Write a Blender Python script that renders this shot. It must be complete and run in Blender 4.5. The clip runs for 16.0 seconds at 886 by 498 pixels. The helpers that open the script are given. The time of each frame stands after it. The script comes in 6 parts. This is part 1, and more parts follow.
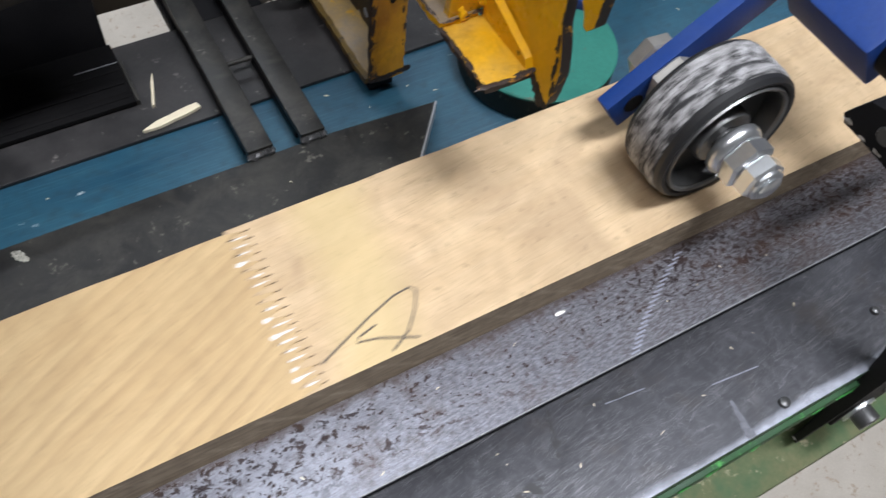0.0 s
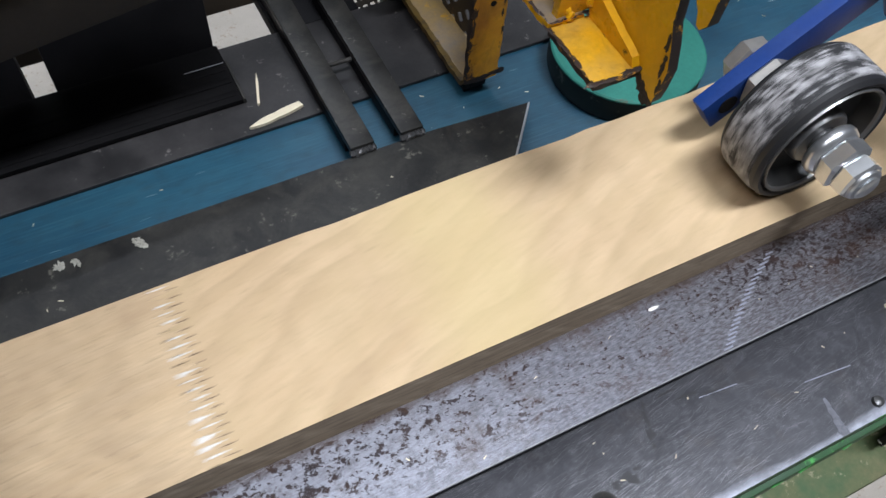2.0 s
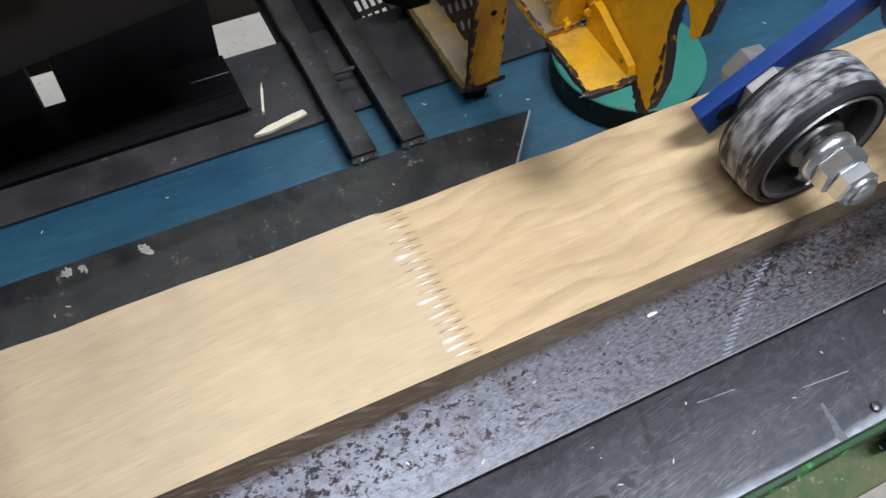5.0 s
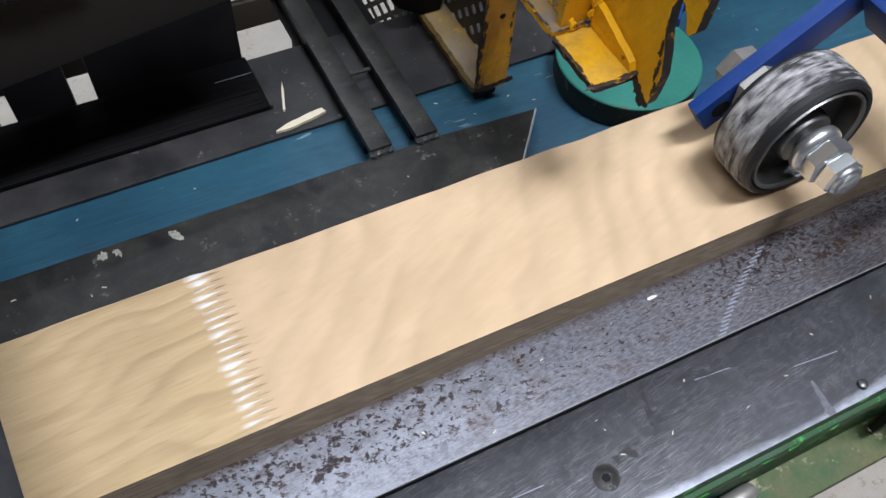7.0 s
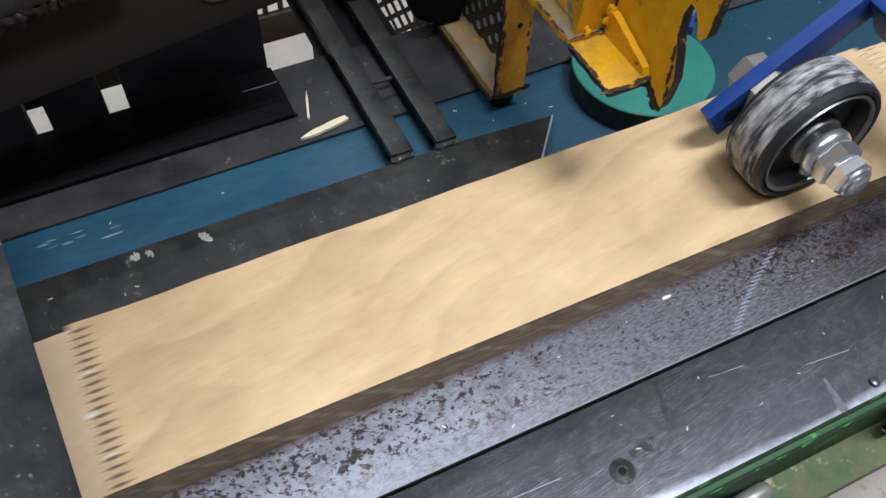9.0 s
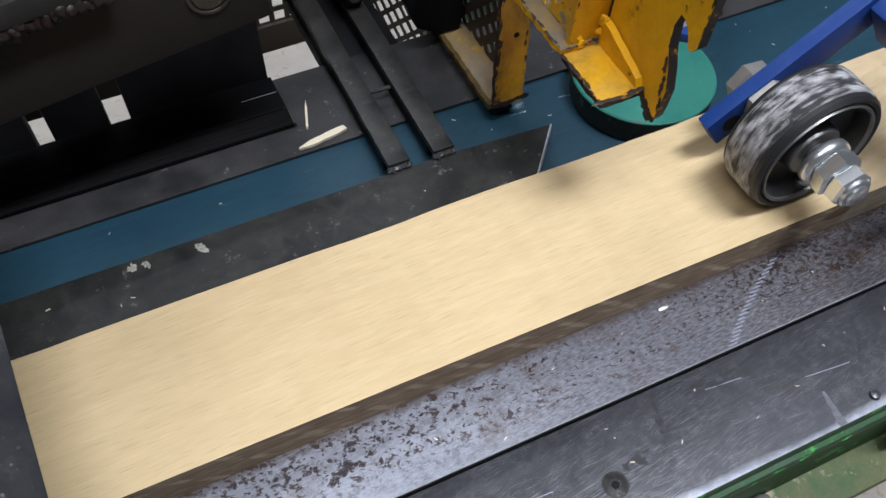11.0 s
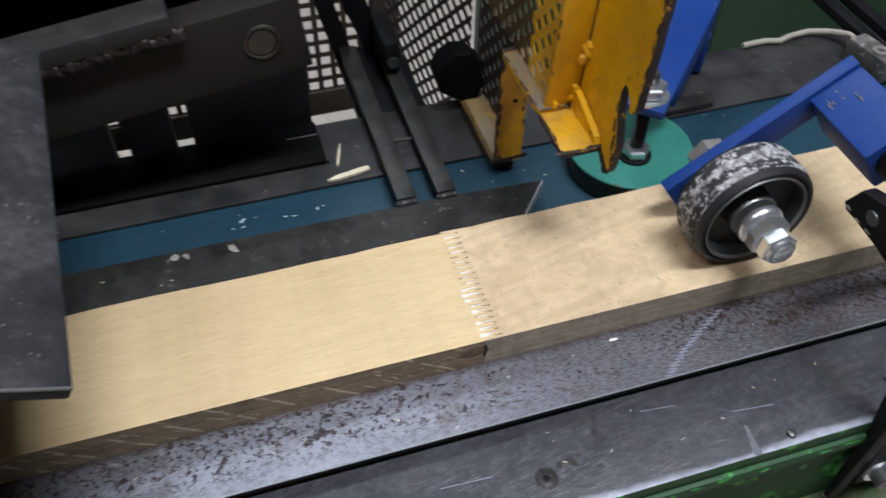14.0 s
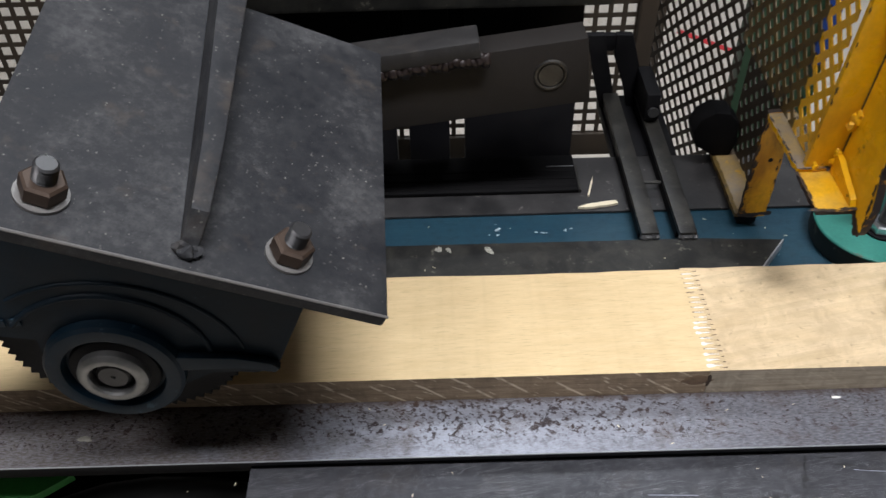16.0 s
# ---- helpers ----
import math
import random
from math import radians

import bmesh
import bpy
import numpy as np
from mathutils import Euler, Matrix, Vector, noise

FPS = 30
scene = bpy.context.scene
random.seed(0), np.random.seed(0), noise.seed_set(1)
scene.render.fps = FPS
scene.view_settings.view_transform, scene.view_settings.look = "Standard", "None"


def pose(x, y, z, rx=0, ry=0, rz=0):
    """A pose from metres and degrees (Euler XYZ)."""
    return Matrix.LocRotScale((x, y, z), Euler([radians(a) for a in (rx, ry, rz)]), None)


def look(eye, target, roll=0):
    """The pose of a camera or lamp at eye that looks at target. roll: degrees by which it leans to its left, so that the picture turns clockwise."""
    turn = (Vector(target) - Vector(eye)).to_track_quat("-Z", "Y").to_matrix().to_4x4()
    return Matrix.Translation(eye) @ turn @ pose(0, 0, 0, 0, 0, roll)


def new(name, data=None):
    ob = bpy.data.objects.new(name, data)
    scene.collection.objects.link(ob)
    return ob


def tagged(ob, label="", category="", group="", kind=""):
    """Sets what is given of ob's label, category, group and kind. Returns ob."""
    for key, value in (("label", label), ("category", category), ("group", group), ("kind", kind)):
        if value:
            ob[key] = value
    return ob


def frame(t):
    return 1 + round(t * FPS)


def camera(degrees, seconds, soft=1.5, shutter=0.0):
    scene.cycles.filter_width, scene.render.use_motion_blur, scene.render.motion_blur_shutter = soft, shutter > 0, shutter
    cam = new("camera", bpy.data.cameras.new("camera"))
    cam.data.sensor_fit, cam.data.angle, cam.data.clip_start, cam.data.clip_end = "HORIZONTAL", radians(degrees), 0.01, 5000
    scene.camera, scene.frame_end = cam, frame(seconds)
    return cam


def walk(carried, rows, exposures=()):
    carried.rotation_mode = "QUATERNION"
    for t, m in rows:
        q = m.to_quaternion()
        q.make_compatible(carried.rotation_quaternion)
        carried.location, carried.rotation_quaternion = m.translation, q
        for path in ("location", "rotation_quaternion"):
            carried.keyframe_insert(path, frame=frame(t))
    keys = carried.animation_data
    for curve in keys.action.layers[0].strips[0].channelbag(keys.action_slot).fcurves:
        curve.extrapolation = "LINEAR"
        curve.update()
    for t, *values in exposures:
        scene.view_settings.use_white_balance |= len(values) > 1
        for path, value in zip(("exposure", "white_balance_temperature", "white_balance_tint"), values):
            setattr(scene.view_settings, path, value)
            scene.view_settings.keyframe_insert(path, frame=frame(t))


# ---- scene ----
cam = camera(54.65, 16.0, soft=1.5, shutter=0.5)
ROWS = [
    (0, -0.1919, -0.1044, 0.4003, -36.75, -57.13, 9.08),
    (0.5, -0.2070, -0.1008, 0.3939, -33.44, -57.60, 7.28),
    (1, -0.2221, -0.1003, 0.3953, -32.46, -57.42, 6.74),
    (1.5, -0.2237, -0.1025, 0.4005, -32.39, -56.80, 6.47),
    (2, -0.2280, -0.1051, 0.4045, -31.59, -56.53, 5.77),
    (2.5, -0.2304, -0.1080, 0.4042, -31.02, -56.44, 5.35),
    (3, -0.2278, -0.1074, 0.4046, -30.75, -56.49, 5.24),
    (3.5, -0.2229, -0.1024, 0.4051, -30.69, -56.68, 4.99),
    (4, -0.2216, -0.1000, 0.4066, -30.62, -56.47, 4.95),
    (4.5, -0.2208, -0.1039, 0.4080, -30.04, -56.48, 4.43),
    (7, -0.2460, -0.1350, 0.4248, -30.13, -55.05, 4.65),
    (7.5, -0.2437, -0.1407, 0.4265, -29.07, -55.11, 3.82),
    (8, -0.2370, -0.1481, 0.4256, -27.39, -54.60, 2.26),
    (8.5, -0.2475, -0.1473, 0.4298, -27.61, -54.53, 2.53),
    (9, -0.2550, -0.1490, 0.4324, -28.04, -54.04, 2.90),
    (11.5, -0.2360, -0.1507, 0.4372, -25.28, -54.12, 0.64),
    (12, -0.2408, -0.1457, 0.4389, -26.03, -54.38, 1.23),
    (12.5, -0.2453, -0.1434, 0.4417, -26.08, -54.02, 1.53),
    (13, -0.2450, -0.1858, 0.4550, -20.53, -52.31, 0.09),
    (13.5, -0.2102, -0.2246, 0.4693, -21.23, -50.18, 1.72),
    (14, -0.2197, -0.2611, 0.4786, -17.59, -47.71, 0.74),
    (14.5, -0.2359, -0.3025, 0.4974, -8.95, -45.52, -1.68),
    (15, -0.2624, -0.3400, 0.5115, -2.57, -44.07, -1.39),
    (15.5, -0.2658, -0.3325, 0.5154, -0.49, -43.94, -1.78),
    (16, -0.2777, -0.3234, 0.5043, -0.08, -43.72, -1.57),
]
walk(cam, [(t, pose(x, y, z, 90 + pitch, 0, yaw) @ pose(0, 0, 0, 0, 0, roll)) for t, x, y, z, yaw, pitch, roll in ROWS],
     exposures=((0.0, 0.06, 6450, 10), (1.0, 0.01, 6350, 10), (2.0, -0.04, 6250, 10), (7.0, -0.01, 6250, 10), (9.0, 0.0, 6250, 10), (12.5, -0.12, 6250, 10), (14.0, -0.13, 6300, 10), (14.5, -0.10, 6500, 10), (15.0, -0.06, 7050, 10), (15.5, 0.08, 6800, 10), (16.0, 0.08, 6600, 10)))

# ---- measures: the rail's top is z = 0, its front edge y = 0, the board runs along x ----
FLOOR = -0.85
BOARD_Y0, BOARD_Y1, BOARD_T = 0.0469, 0.1469, 0.0251
WHEEL_R, WHEEL_X = 0.0437, 0.1018
# seconds and the way that the board has gone towards -x
WAY = [(0.0, 0.0), (0.5, 0.140), (1.0, 0.318), (1.2, 0.389), (1.5, 0.4955), (1.6, 0.5420), (2.0, 0.7024), (2.5, 0.873), (3.0, 1.0390), (3.1, 1.0650),
       (3.5, 1.1860), (4.0, 1.350), (4.5, 1.5170), (4.7, 1.588), (6.8, 2.308), (6.9, 2.342), (7.0, 2.3836), (7.5, 2.547), (8.0, 2.7105), (8.4, 2.828),
       (8.5, 2.8557), (9.0, 3.0520), (9.2, 3.119), (11.3, 3.829), (11.4, 3.862), (11.5, 3.888),
       (11.6, 3.918), (11.7, 3.945), (11.8, 3.955), (11.9, 3.9575), (16.0, 3.9575)]
JOINTS = [-0.708, -0.138, 0.465, 1.031, 1.579, 2.151, 2.733, 3.29, 3.871, 4.44]
BOARD_ENDS = (-0.95, 5.0)


def way(t):
    return float(np.interp(t, [a for a, _ in WAY], [b for _, b in WAY]))


# ---- light ----
world = bpy.data.worlds.new("hall_air")
scene.world = world
world.use_nodes = True
world.node_tree.nodes["Background"].inputs[0].default_value = (0.75, 0.85, 1.0, 1)
world.node_tree.nodes["Background"].inputs[1].default_value = 0.13


def area_lamp(name, eye, target, sx, sy, watts, colour):
    data = bpy.data.lights.new(name, "AREA")
    data.shape, data.size, data.size_y, data.energy, data.color = "RECTANGLE", sx, sy, watts, colour
    ob = new(name, data)
    ob.matrix_basis = look(eye, target)
    return ob


# the third lamp is fill, added to brighten left-facing sides, lid and rail
LAMPS = [((0.30, -0.45), 1.15, 0.30, 88, (0.91, 0.94, 1.02)), ((-0.15, 2.2), 1.2, 0.8, 34, (0.80, 0.89, 1.0)), ((-1.4, -0.6), 1.0, 0.3, 24, (0.95, 0.94, 1.0))]
for (x, y), sx, sy, watts, colour in LAMPS:
    area_lamp("lamp_light", (x, y, 2.6), (x, y, 0), sx, sy, watts, colour)

# ---- materials ----


def material(name):
    m = bpy.data.materials.new(name)
    m.use_nodes = True
    return m, m.node_tree.nodes, m.node_tree.links, m.node_tree.nodes["Principled BSDF"]


def math_node(nodes, links, op, a, b, c=None):
    n = nodes.new("ShaderNodeMath")
    n.operation = op
    for sock, v in zip(n.inputs, (a, b, c)):
        if v is None:
            continue
        if isinstance(v, bpy.types.NodeSocket):
            links.new(v, sock)
        else:
            sock.default_value = v
    return n.outputs[0]


def coords(nodes, links, scale=(1, 1, 1), turn=0.0, kind="Object", shift=False):
    """Texture space whose x axis rises towards +y by turn degrees, then stretched by scale."""
    tc = nodes.new("ShaderNodeTexCoord")
    mp = nodes.new("ShaderNodeMapping")
    mp.inputs["Rotation"].default_value = (0, 0, radians(-turn))
    links.new(tc.outputs[kind], mp.inputs["Vector"])
    if shift:
        info = nodes.new("ShaderNodeObjectInfo")
        mul = nodes.new("ShaderNodeMath")
        mul.operation = "MULTIPLY"
        mul.inputs[1].default_value = 37.0
        links.new(info.outputs["Random"], mul.inputs[0])
        links.new(mul.outputs[0], mp.inputs["Location"])
    st = nodes.new("ShaderNodeMapping")
    st.inputs["Scale"].default_value = scale
    links.new(mp.outputs["Vector"], st.inputs["Vector"])
    return st.outputs["Vector"]


def specks(nodes, links, vec, scale, size, wobble=0.25, blur=0.06, dims="2D"):
    """Separate small flecks of uneven size and outline."""
    w = nodes.new("ShaderNodeTexNoise")
    w.inputs["Scale"].default_value, w.inputs["Detail"].default_value = scale * 1.6, 6.0
    w.inputs["Roughness"].default_value = 0.75
    links.new(vec, w.inputs["Vector"])
    off = nodes.new("ShaderNodeVectorMath")
    off.operation = "MULTIPLY_ADD"
    k = wobble * 2.0 / scale
    off.inputs[1].default_value = (k, k, k)
    links.new(w.outputs["Color"], off.inputs[0])
    links.new(vec, off.inputs[2])
    v = nodes.new("ShaderNodeTexVoronoi")
    v.voronoi_dimensions = dims
    v.inputs["Scale"].default_value = scale
    links.new(off.outputs[0], v.inputs["Vector"])
    sep = nodes.new("ShaderNodeSeparateColor")
    links.new(v.outputs["Color"], sep.inputs[0])
    n = nodes.new("ShaderNodeMath")
    n.operation = "MULTIPLY_ADD"
    n.inputs[1].default_value, n.inputs[2].default_value = size, -size * 0.18
    links.new(sep.outputs[0], n.inputs[0])
    d = nodes.new("ShaderNodeMath")
    d.operation = "SUBTRACT"
    links.new(n.outputs[0], d.inputs[0])
    links.new(v.outputs["Distance"], d.inputs[1])
    torn = noise_tex(nodes, links, vec, scale * 2.6, 5, 0.7)
    edge = math_node(nodes, links, "MULTIPLY_ADD", torn, size * 1.3, math_node(nodes, links, "ADD", d.outputs[0], -size * 0.65))
    soft = ramp(nodes, links, edge, [(0.0, grey(0)), (blur, grey(1))])
    return math_node(nodes, links, "MULTIPLY", soft, ramp(nodes, links, sep.outputs[1], [(0.0, grey(0.5)), (0.5, grey(1))]))


def noise_tex(nodes, links, vec, scale, detail=6.0, rough=0.6, distort=0.0):
    n = nodes.new("ShaderNodeTexNoise")
    n.inputs["Scale"].default_value = scale
    n.inputs["Detail"].default_value = detail
    n.inputs["Roughness"].default_value = rough
    n.inputs["Distortion"].default_value = distort
    links.new(vec, n.inputs["Vector"])
    return n.outputs["Fac"]


def ramp(nodes, links, fac, stops):
    r = nodes.new("ShaderNodeValToRGB")
    el = r.color_ramp.elements
    while len(el) < len(stops):
        el.new(0.5)
    for e, (p, c) in zip(el, stops):
        e.position = p
        e.color = (*c, 1) if len(c) == 3 else c
    links.new(fac, r.inputs["Fac"])
    return r.outputs["Color"]


def grey(v):
    return (v, v, v)


def mix(nodes, links, fac, a, b, mode="MIX"):
    m = nodes.new("ShaderNodeMix")
    m.data_type, m.blend_type = "RGBA", mode
    for sock, value in ((m.inputs[0], fac), (m.inputs[6], a), (m.inputs[7], b)):
        if isinstance(value, bpy.types.NodeSocket):
            links.new(value, sock)
        elif isinstance(value, tuple):
            sock.default_value = (*value[:3], 1)
        else:
            sock.default_value = value
    return m.outputs[2]


def bump(nodes, links, bsdf, height, strength, distance=0.001):
    b = nodes.new("ShaderNodeBump")
    b.inputs["Strength"].default_value, b.inputs["Distance"].default_value = strength, distance
    links.new(height, b.inputs["Height"])
    links.new(b.outputs["Normal"], bsdf.inputs["Normal"])


def coated(name, base, second, worn, rough=0.45, metal=0.0, wear=0.62, wear_scale=60.0, worn_metal=0.0, patch_scale=9.0, bumpy=0.25, spec=0.5, grime=0.0):
    """Painted or bare surface: two tones in patches, wear spots of a third colour, fine grain."""
    m, nodes, links, bsdf = material(name)
    vec = coords(nodes, links)
    patches = noise_tex(nodes, links, vec, patch_scale, 5, 0.6)
    fine = noise_tex(nodes, links, vec, wear_scale, 8, 0.7)
    grain = noise_tex(nodes, links, vec, 420.0, 3, 0.6)
    tone = mix(nodes, links, ramp(nodes, links, patches, [(0.35, grey(0)), (0.68, grey(1))]), base, second)
    tone = mix(nodes, links, ramp(nodes, links, grain, [(0.3, grey(0.0)), (0.8, grey(0.35))]), tone, tuple(c * 0.6 for c in base))
    if grime:
        dirt = noise_tex(nodes, links, coords(nodes, links, (1.0, 1.0, 0.55)), 42.0, 7, 0.7, 0.5)
        tone = mix(nodes, links, ramp(nodes, links, dirt, [(0.46, grey(0)), (0.66, grey(grime))]), tone, tuple(0.5 * a + 0.25 * b for a, b in zip(worn, base)))
    mask = ramp(nodes, links, fine, [(wear, grey(0)), (wear + 0.05, grey(1))])
    links.new(mix(nodes, links, mask, tone, worn), bsdf.inputs["Base Color"])
    links.new(ramp(nodes, links, patches, [(0.3, grey(max(rough - 0.1, 0.03))), (0.7, grey(min(rough + 0.12, 1)))]), bsdf.inputs["Roughness"])
    bsdf.inputs["Metallic"].default_value = metal
    bsdf.inputs["Specular IOR Level"].default_value = spec
    if worn_metal != metal:
        links.new(ramp(nodes, links, fine, [(wear, grey(metal)), (wear + 0.05, grey(worn_metal))]), bsdf.inputs["Metallic"])
    bump(nodes, links, bsdf, fine, bumpy)
    return m


def wood(name, light, dark, turn, streak=26.0, smudge=0.0, stain=(0.25, 0.18, 0.10), waves=0.0, lines=None, resin=(), pores=0.5, smudge_scale=26.0):
    m, nodes, links, bsdf = material(name)
    vec = coords(nodes, links, (1.0, 7.0, 4.0), turn, shift=True)
    flat = coords(nodes, links, shift=True)
    band = noise_tex(nodes, links, vec, streak, 5, 0.62, waves)
    fibre = noise_tex(nodes, links, coords(nodes, links, (6.0, 160.0, 160.0), turn, shift=True), 9.0, 4, 0.7)
    dash = noise_tex(nodes, links, coords(nodes, links, (26.0, 400.0, 400.0), turn, shift=True), 3.0, 4, 0.65)
    big = noise_tex(nodes, links, flat, 11.0, 3, 0.5)
    tone = mix(nodes, links, ramp(nodes, links, band, [(0.36, grey(0)), (0.66, grey(1))]), light, dark)
    tone = mix(nodes, links, ramp(nodes, links, fibre, [(0.42, grey(0)), (0.70, grey(0.5))]), tone, tuple(c * 0.8 for c in dark))
    tone = mix(nodes, links, ramp(nodes, links, big, [(0.35, grey(0)), (0.7, grey(0.35))]), tone, tuple(min(c * 1.12, 0.9) for c in light))
    # saw and planer marks across the board
    cross = noise_tex(nodes, links, coords(nodes, links, (9.0, 0.5, 1.0), shift=True), 16.0, 2, 0.5)
    tone = mix(nodes, links, ramp(nodes, links, cross, [(0.5, grey(0)), (0.75, grey(0.14))]), tone, tuple(c * 0.7 for c in dark))
    if lines:
        spacing, bend, amount, line_turn, swirl = lines
        wave = nodes.new("ShaderNodeTexWave")
        wave.bands_direction = "Y"
        wave.wave_profile = "SAW"
        wave.inputs["Scale"].default_value = spacing
        wave.inputs["Distortion"].default_value = bend
        wave.inputs["Detail"].default_value = 2.0
        wave.inputs["Detail Scale"].default_value = swirl / spacing
        links.new(coords(nodes, links, (0.7, 1.0, 1.0), line_turn, shift=True), wave.inputs["Vector"])
        strong = noise_tex(nodes, links, coords(nodes, links, (0.5, 1.5, 1.0), line_turn, shift=True), 22.0, 3, 0.55)
        line = math_node(nodes, links, "MULTIPLY", ramp(nodes, links, wave.outputs["Fac"], [(0.30, grey(0)), (0.90, grey(amount)), (0.97, grey(0))]), ramp(nodes, links, strong, [(0.36, grey(0.1)), (0.62, grey(1))]))
        tone = mix(nodes, links, line, tone, tuple(c * 0.72 for c in dark))
    mott = noise_tex(nodes, links, coords(nodes, links, (0.35, 1.0, 1.0), turn * 0.5, shift=True), 75.0, 7, 0.72)
    tone = mix(nodes, links, ramp(nodes, links, mott, [(0.45, grey(0)), (0.75, grey(0.4))]), tone, tuple(c * 0.85 for c in dark))
    tone = mix(nodes, links, ramp(nodes, links, dash, [(0.57, grey(0)), (0.70, grey(pores))]), tone, tuple(c * 0.55 for c in dark))
    if smudge:
        dirt = noise_tex(nodes, links, coords(nodes, links, (1.0, 1.0, 1.0), 30, shift=True), smudge_scale, 9, 0.66, 0.9)
        wide = noise_tex(nodes, links, flat, 9.0, 3, 0.5)
        dirt = math_node(nodes, links, "MULTIPLY_ADD", wide, 0.45, math_node(nodes, links, "MULTIPLY", dirt, 0.75))
        tone = mix(nodes, links, ramp(nodes, links, dirt, [(0.52, grey(0)), (0.72, grey(smudge))]), tone, stain)
        dots = specks(nodes, links, flat, 110.0, 0.22, 0.6, 0.12)
        tone = mix(nodes, links, math_node(nodes, links, "MULTIPLY", dots, min(smudge, 0.6)), tone, tuple(c * 0.6 for c in stain))
    for centre, slant, half, colour, strength in resin:
        sep = nodes.new("ShaderNodeSeparateXYZ")
        links.new(coords(nodes, links), sep.inputs[0])
        across = math_node(nodes, links, "MULTIPLY_ADD", sep.outputs["Y"], -slant, math_node(nodes, links, "ADD", sep.outputs["X"], slant * 0.097 - centre))
        across = math_node(nodes, links, "MULTIPLY_ADD", big, half, math_node(nodes, links, "ADD", across, -half * 0.5))
        away = math_node(nodes, links, "DIVIDE", math_node(nodes, links, "ABSOLUTE", across, 0.0), half)
        tone = mix(nodes, links, ramp(nodes, links, away, [(0.35, grey(strength)), (1.0, grey(0))]), tone, colour)
    links.new(tone, bsdf.inputs["Base Color"])
    bsdf.inputs["Roughness"].default_value = 0.62
    bsdf.inputs["Specular IOR Level"].default_value = 0.3
    bump(nodes, links, bsdf, math_node(nodes, links, "ADD", fibre, dash), 0.12)
    return m


def sawn_side(name, low, middle, high, streaks):
    """The board's narrow side: brown sawn wood with slanted pale fibres."""
    m, nodes, links, bsdf = material(name)
    band = noise_tex(nodes, links, coords(nodes, links, (1, 14, 14), shift=True), 26.0, 6, 0.7)
    saw = noise_tex(nodes, links, coords(nodes, links, (1.0, 1.0, 0.35), shift=True), 130.0, 4, 0.6)
    fine = noise_tex(nodes, links, coords(nodes, links, (5, 5, 90), shift=True), 14.0, 4, 0.7)
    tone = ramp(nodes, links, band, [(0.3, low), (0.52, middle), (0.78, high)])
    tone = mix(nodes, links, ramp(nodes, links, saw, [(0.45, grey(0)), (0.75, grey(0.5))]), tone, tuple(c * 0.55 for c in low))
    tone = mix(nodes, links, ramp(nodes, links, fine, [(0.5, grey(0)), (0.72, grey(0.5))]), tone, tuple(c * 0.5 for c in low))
    tc = nodes.new("ShaderNodeTexCoord")
    for turn, scale, width, limit in ((52, 16.0, 0.972, 0.42), (58, 41.0, 0.955, 0.52)):
        mp = nodes.new("ShaderNodeMapping")
        mp.inputs["Rotation"].default_value = (0, radians(turn), 0)
        links.new(tc.outputs["Object"], mp.inputs["Vector"])
        wave = nodes.new("ShaderNodeTexWave")
        wave.inputs["Scale"].default_value = scale
        wave.inputs["Distortion"].default_value = 1.5
        links.new(mp.outputs["Vector"], wave.inputs["Vector"])
        gate = noise_tex(nodes, links, coords(nodes, links, (1, 1, 1), shift=True), 45.0 + turn, 2, 0.5)
        line = math_node(nodes, links, "MULTIPLY", ramp(nodes, links, wave.outputs["Fac"], [(width, grey(0)), (width + 0.022, grey(streaks))]), ramp(nodes, links, gate, [(limit, grey(0)), (limit + 0.12, grey(1))]))
        tone = mix(nodes, links, line, tone, (0.70, 0.57, 0.41))
    links.new(tone, bsdf.inputs["Base Color"])
    bsdf.inputs["Roughness"].default_value = 0.8
    bump(nodes, links, bsdf, saw, 0.4)
    return m


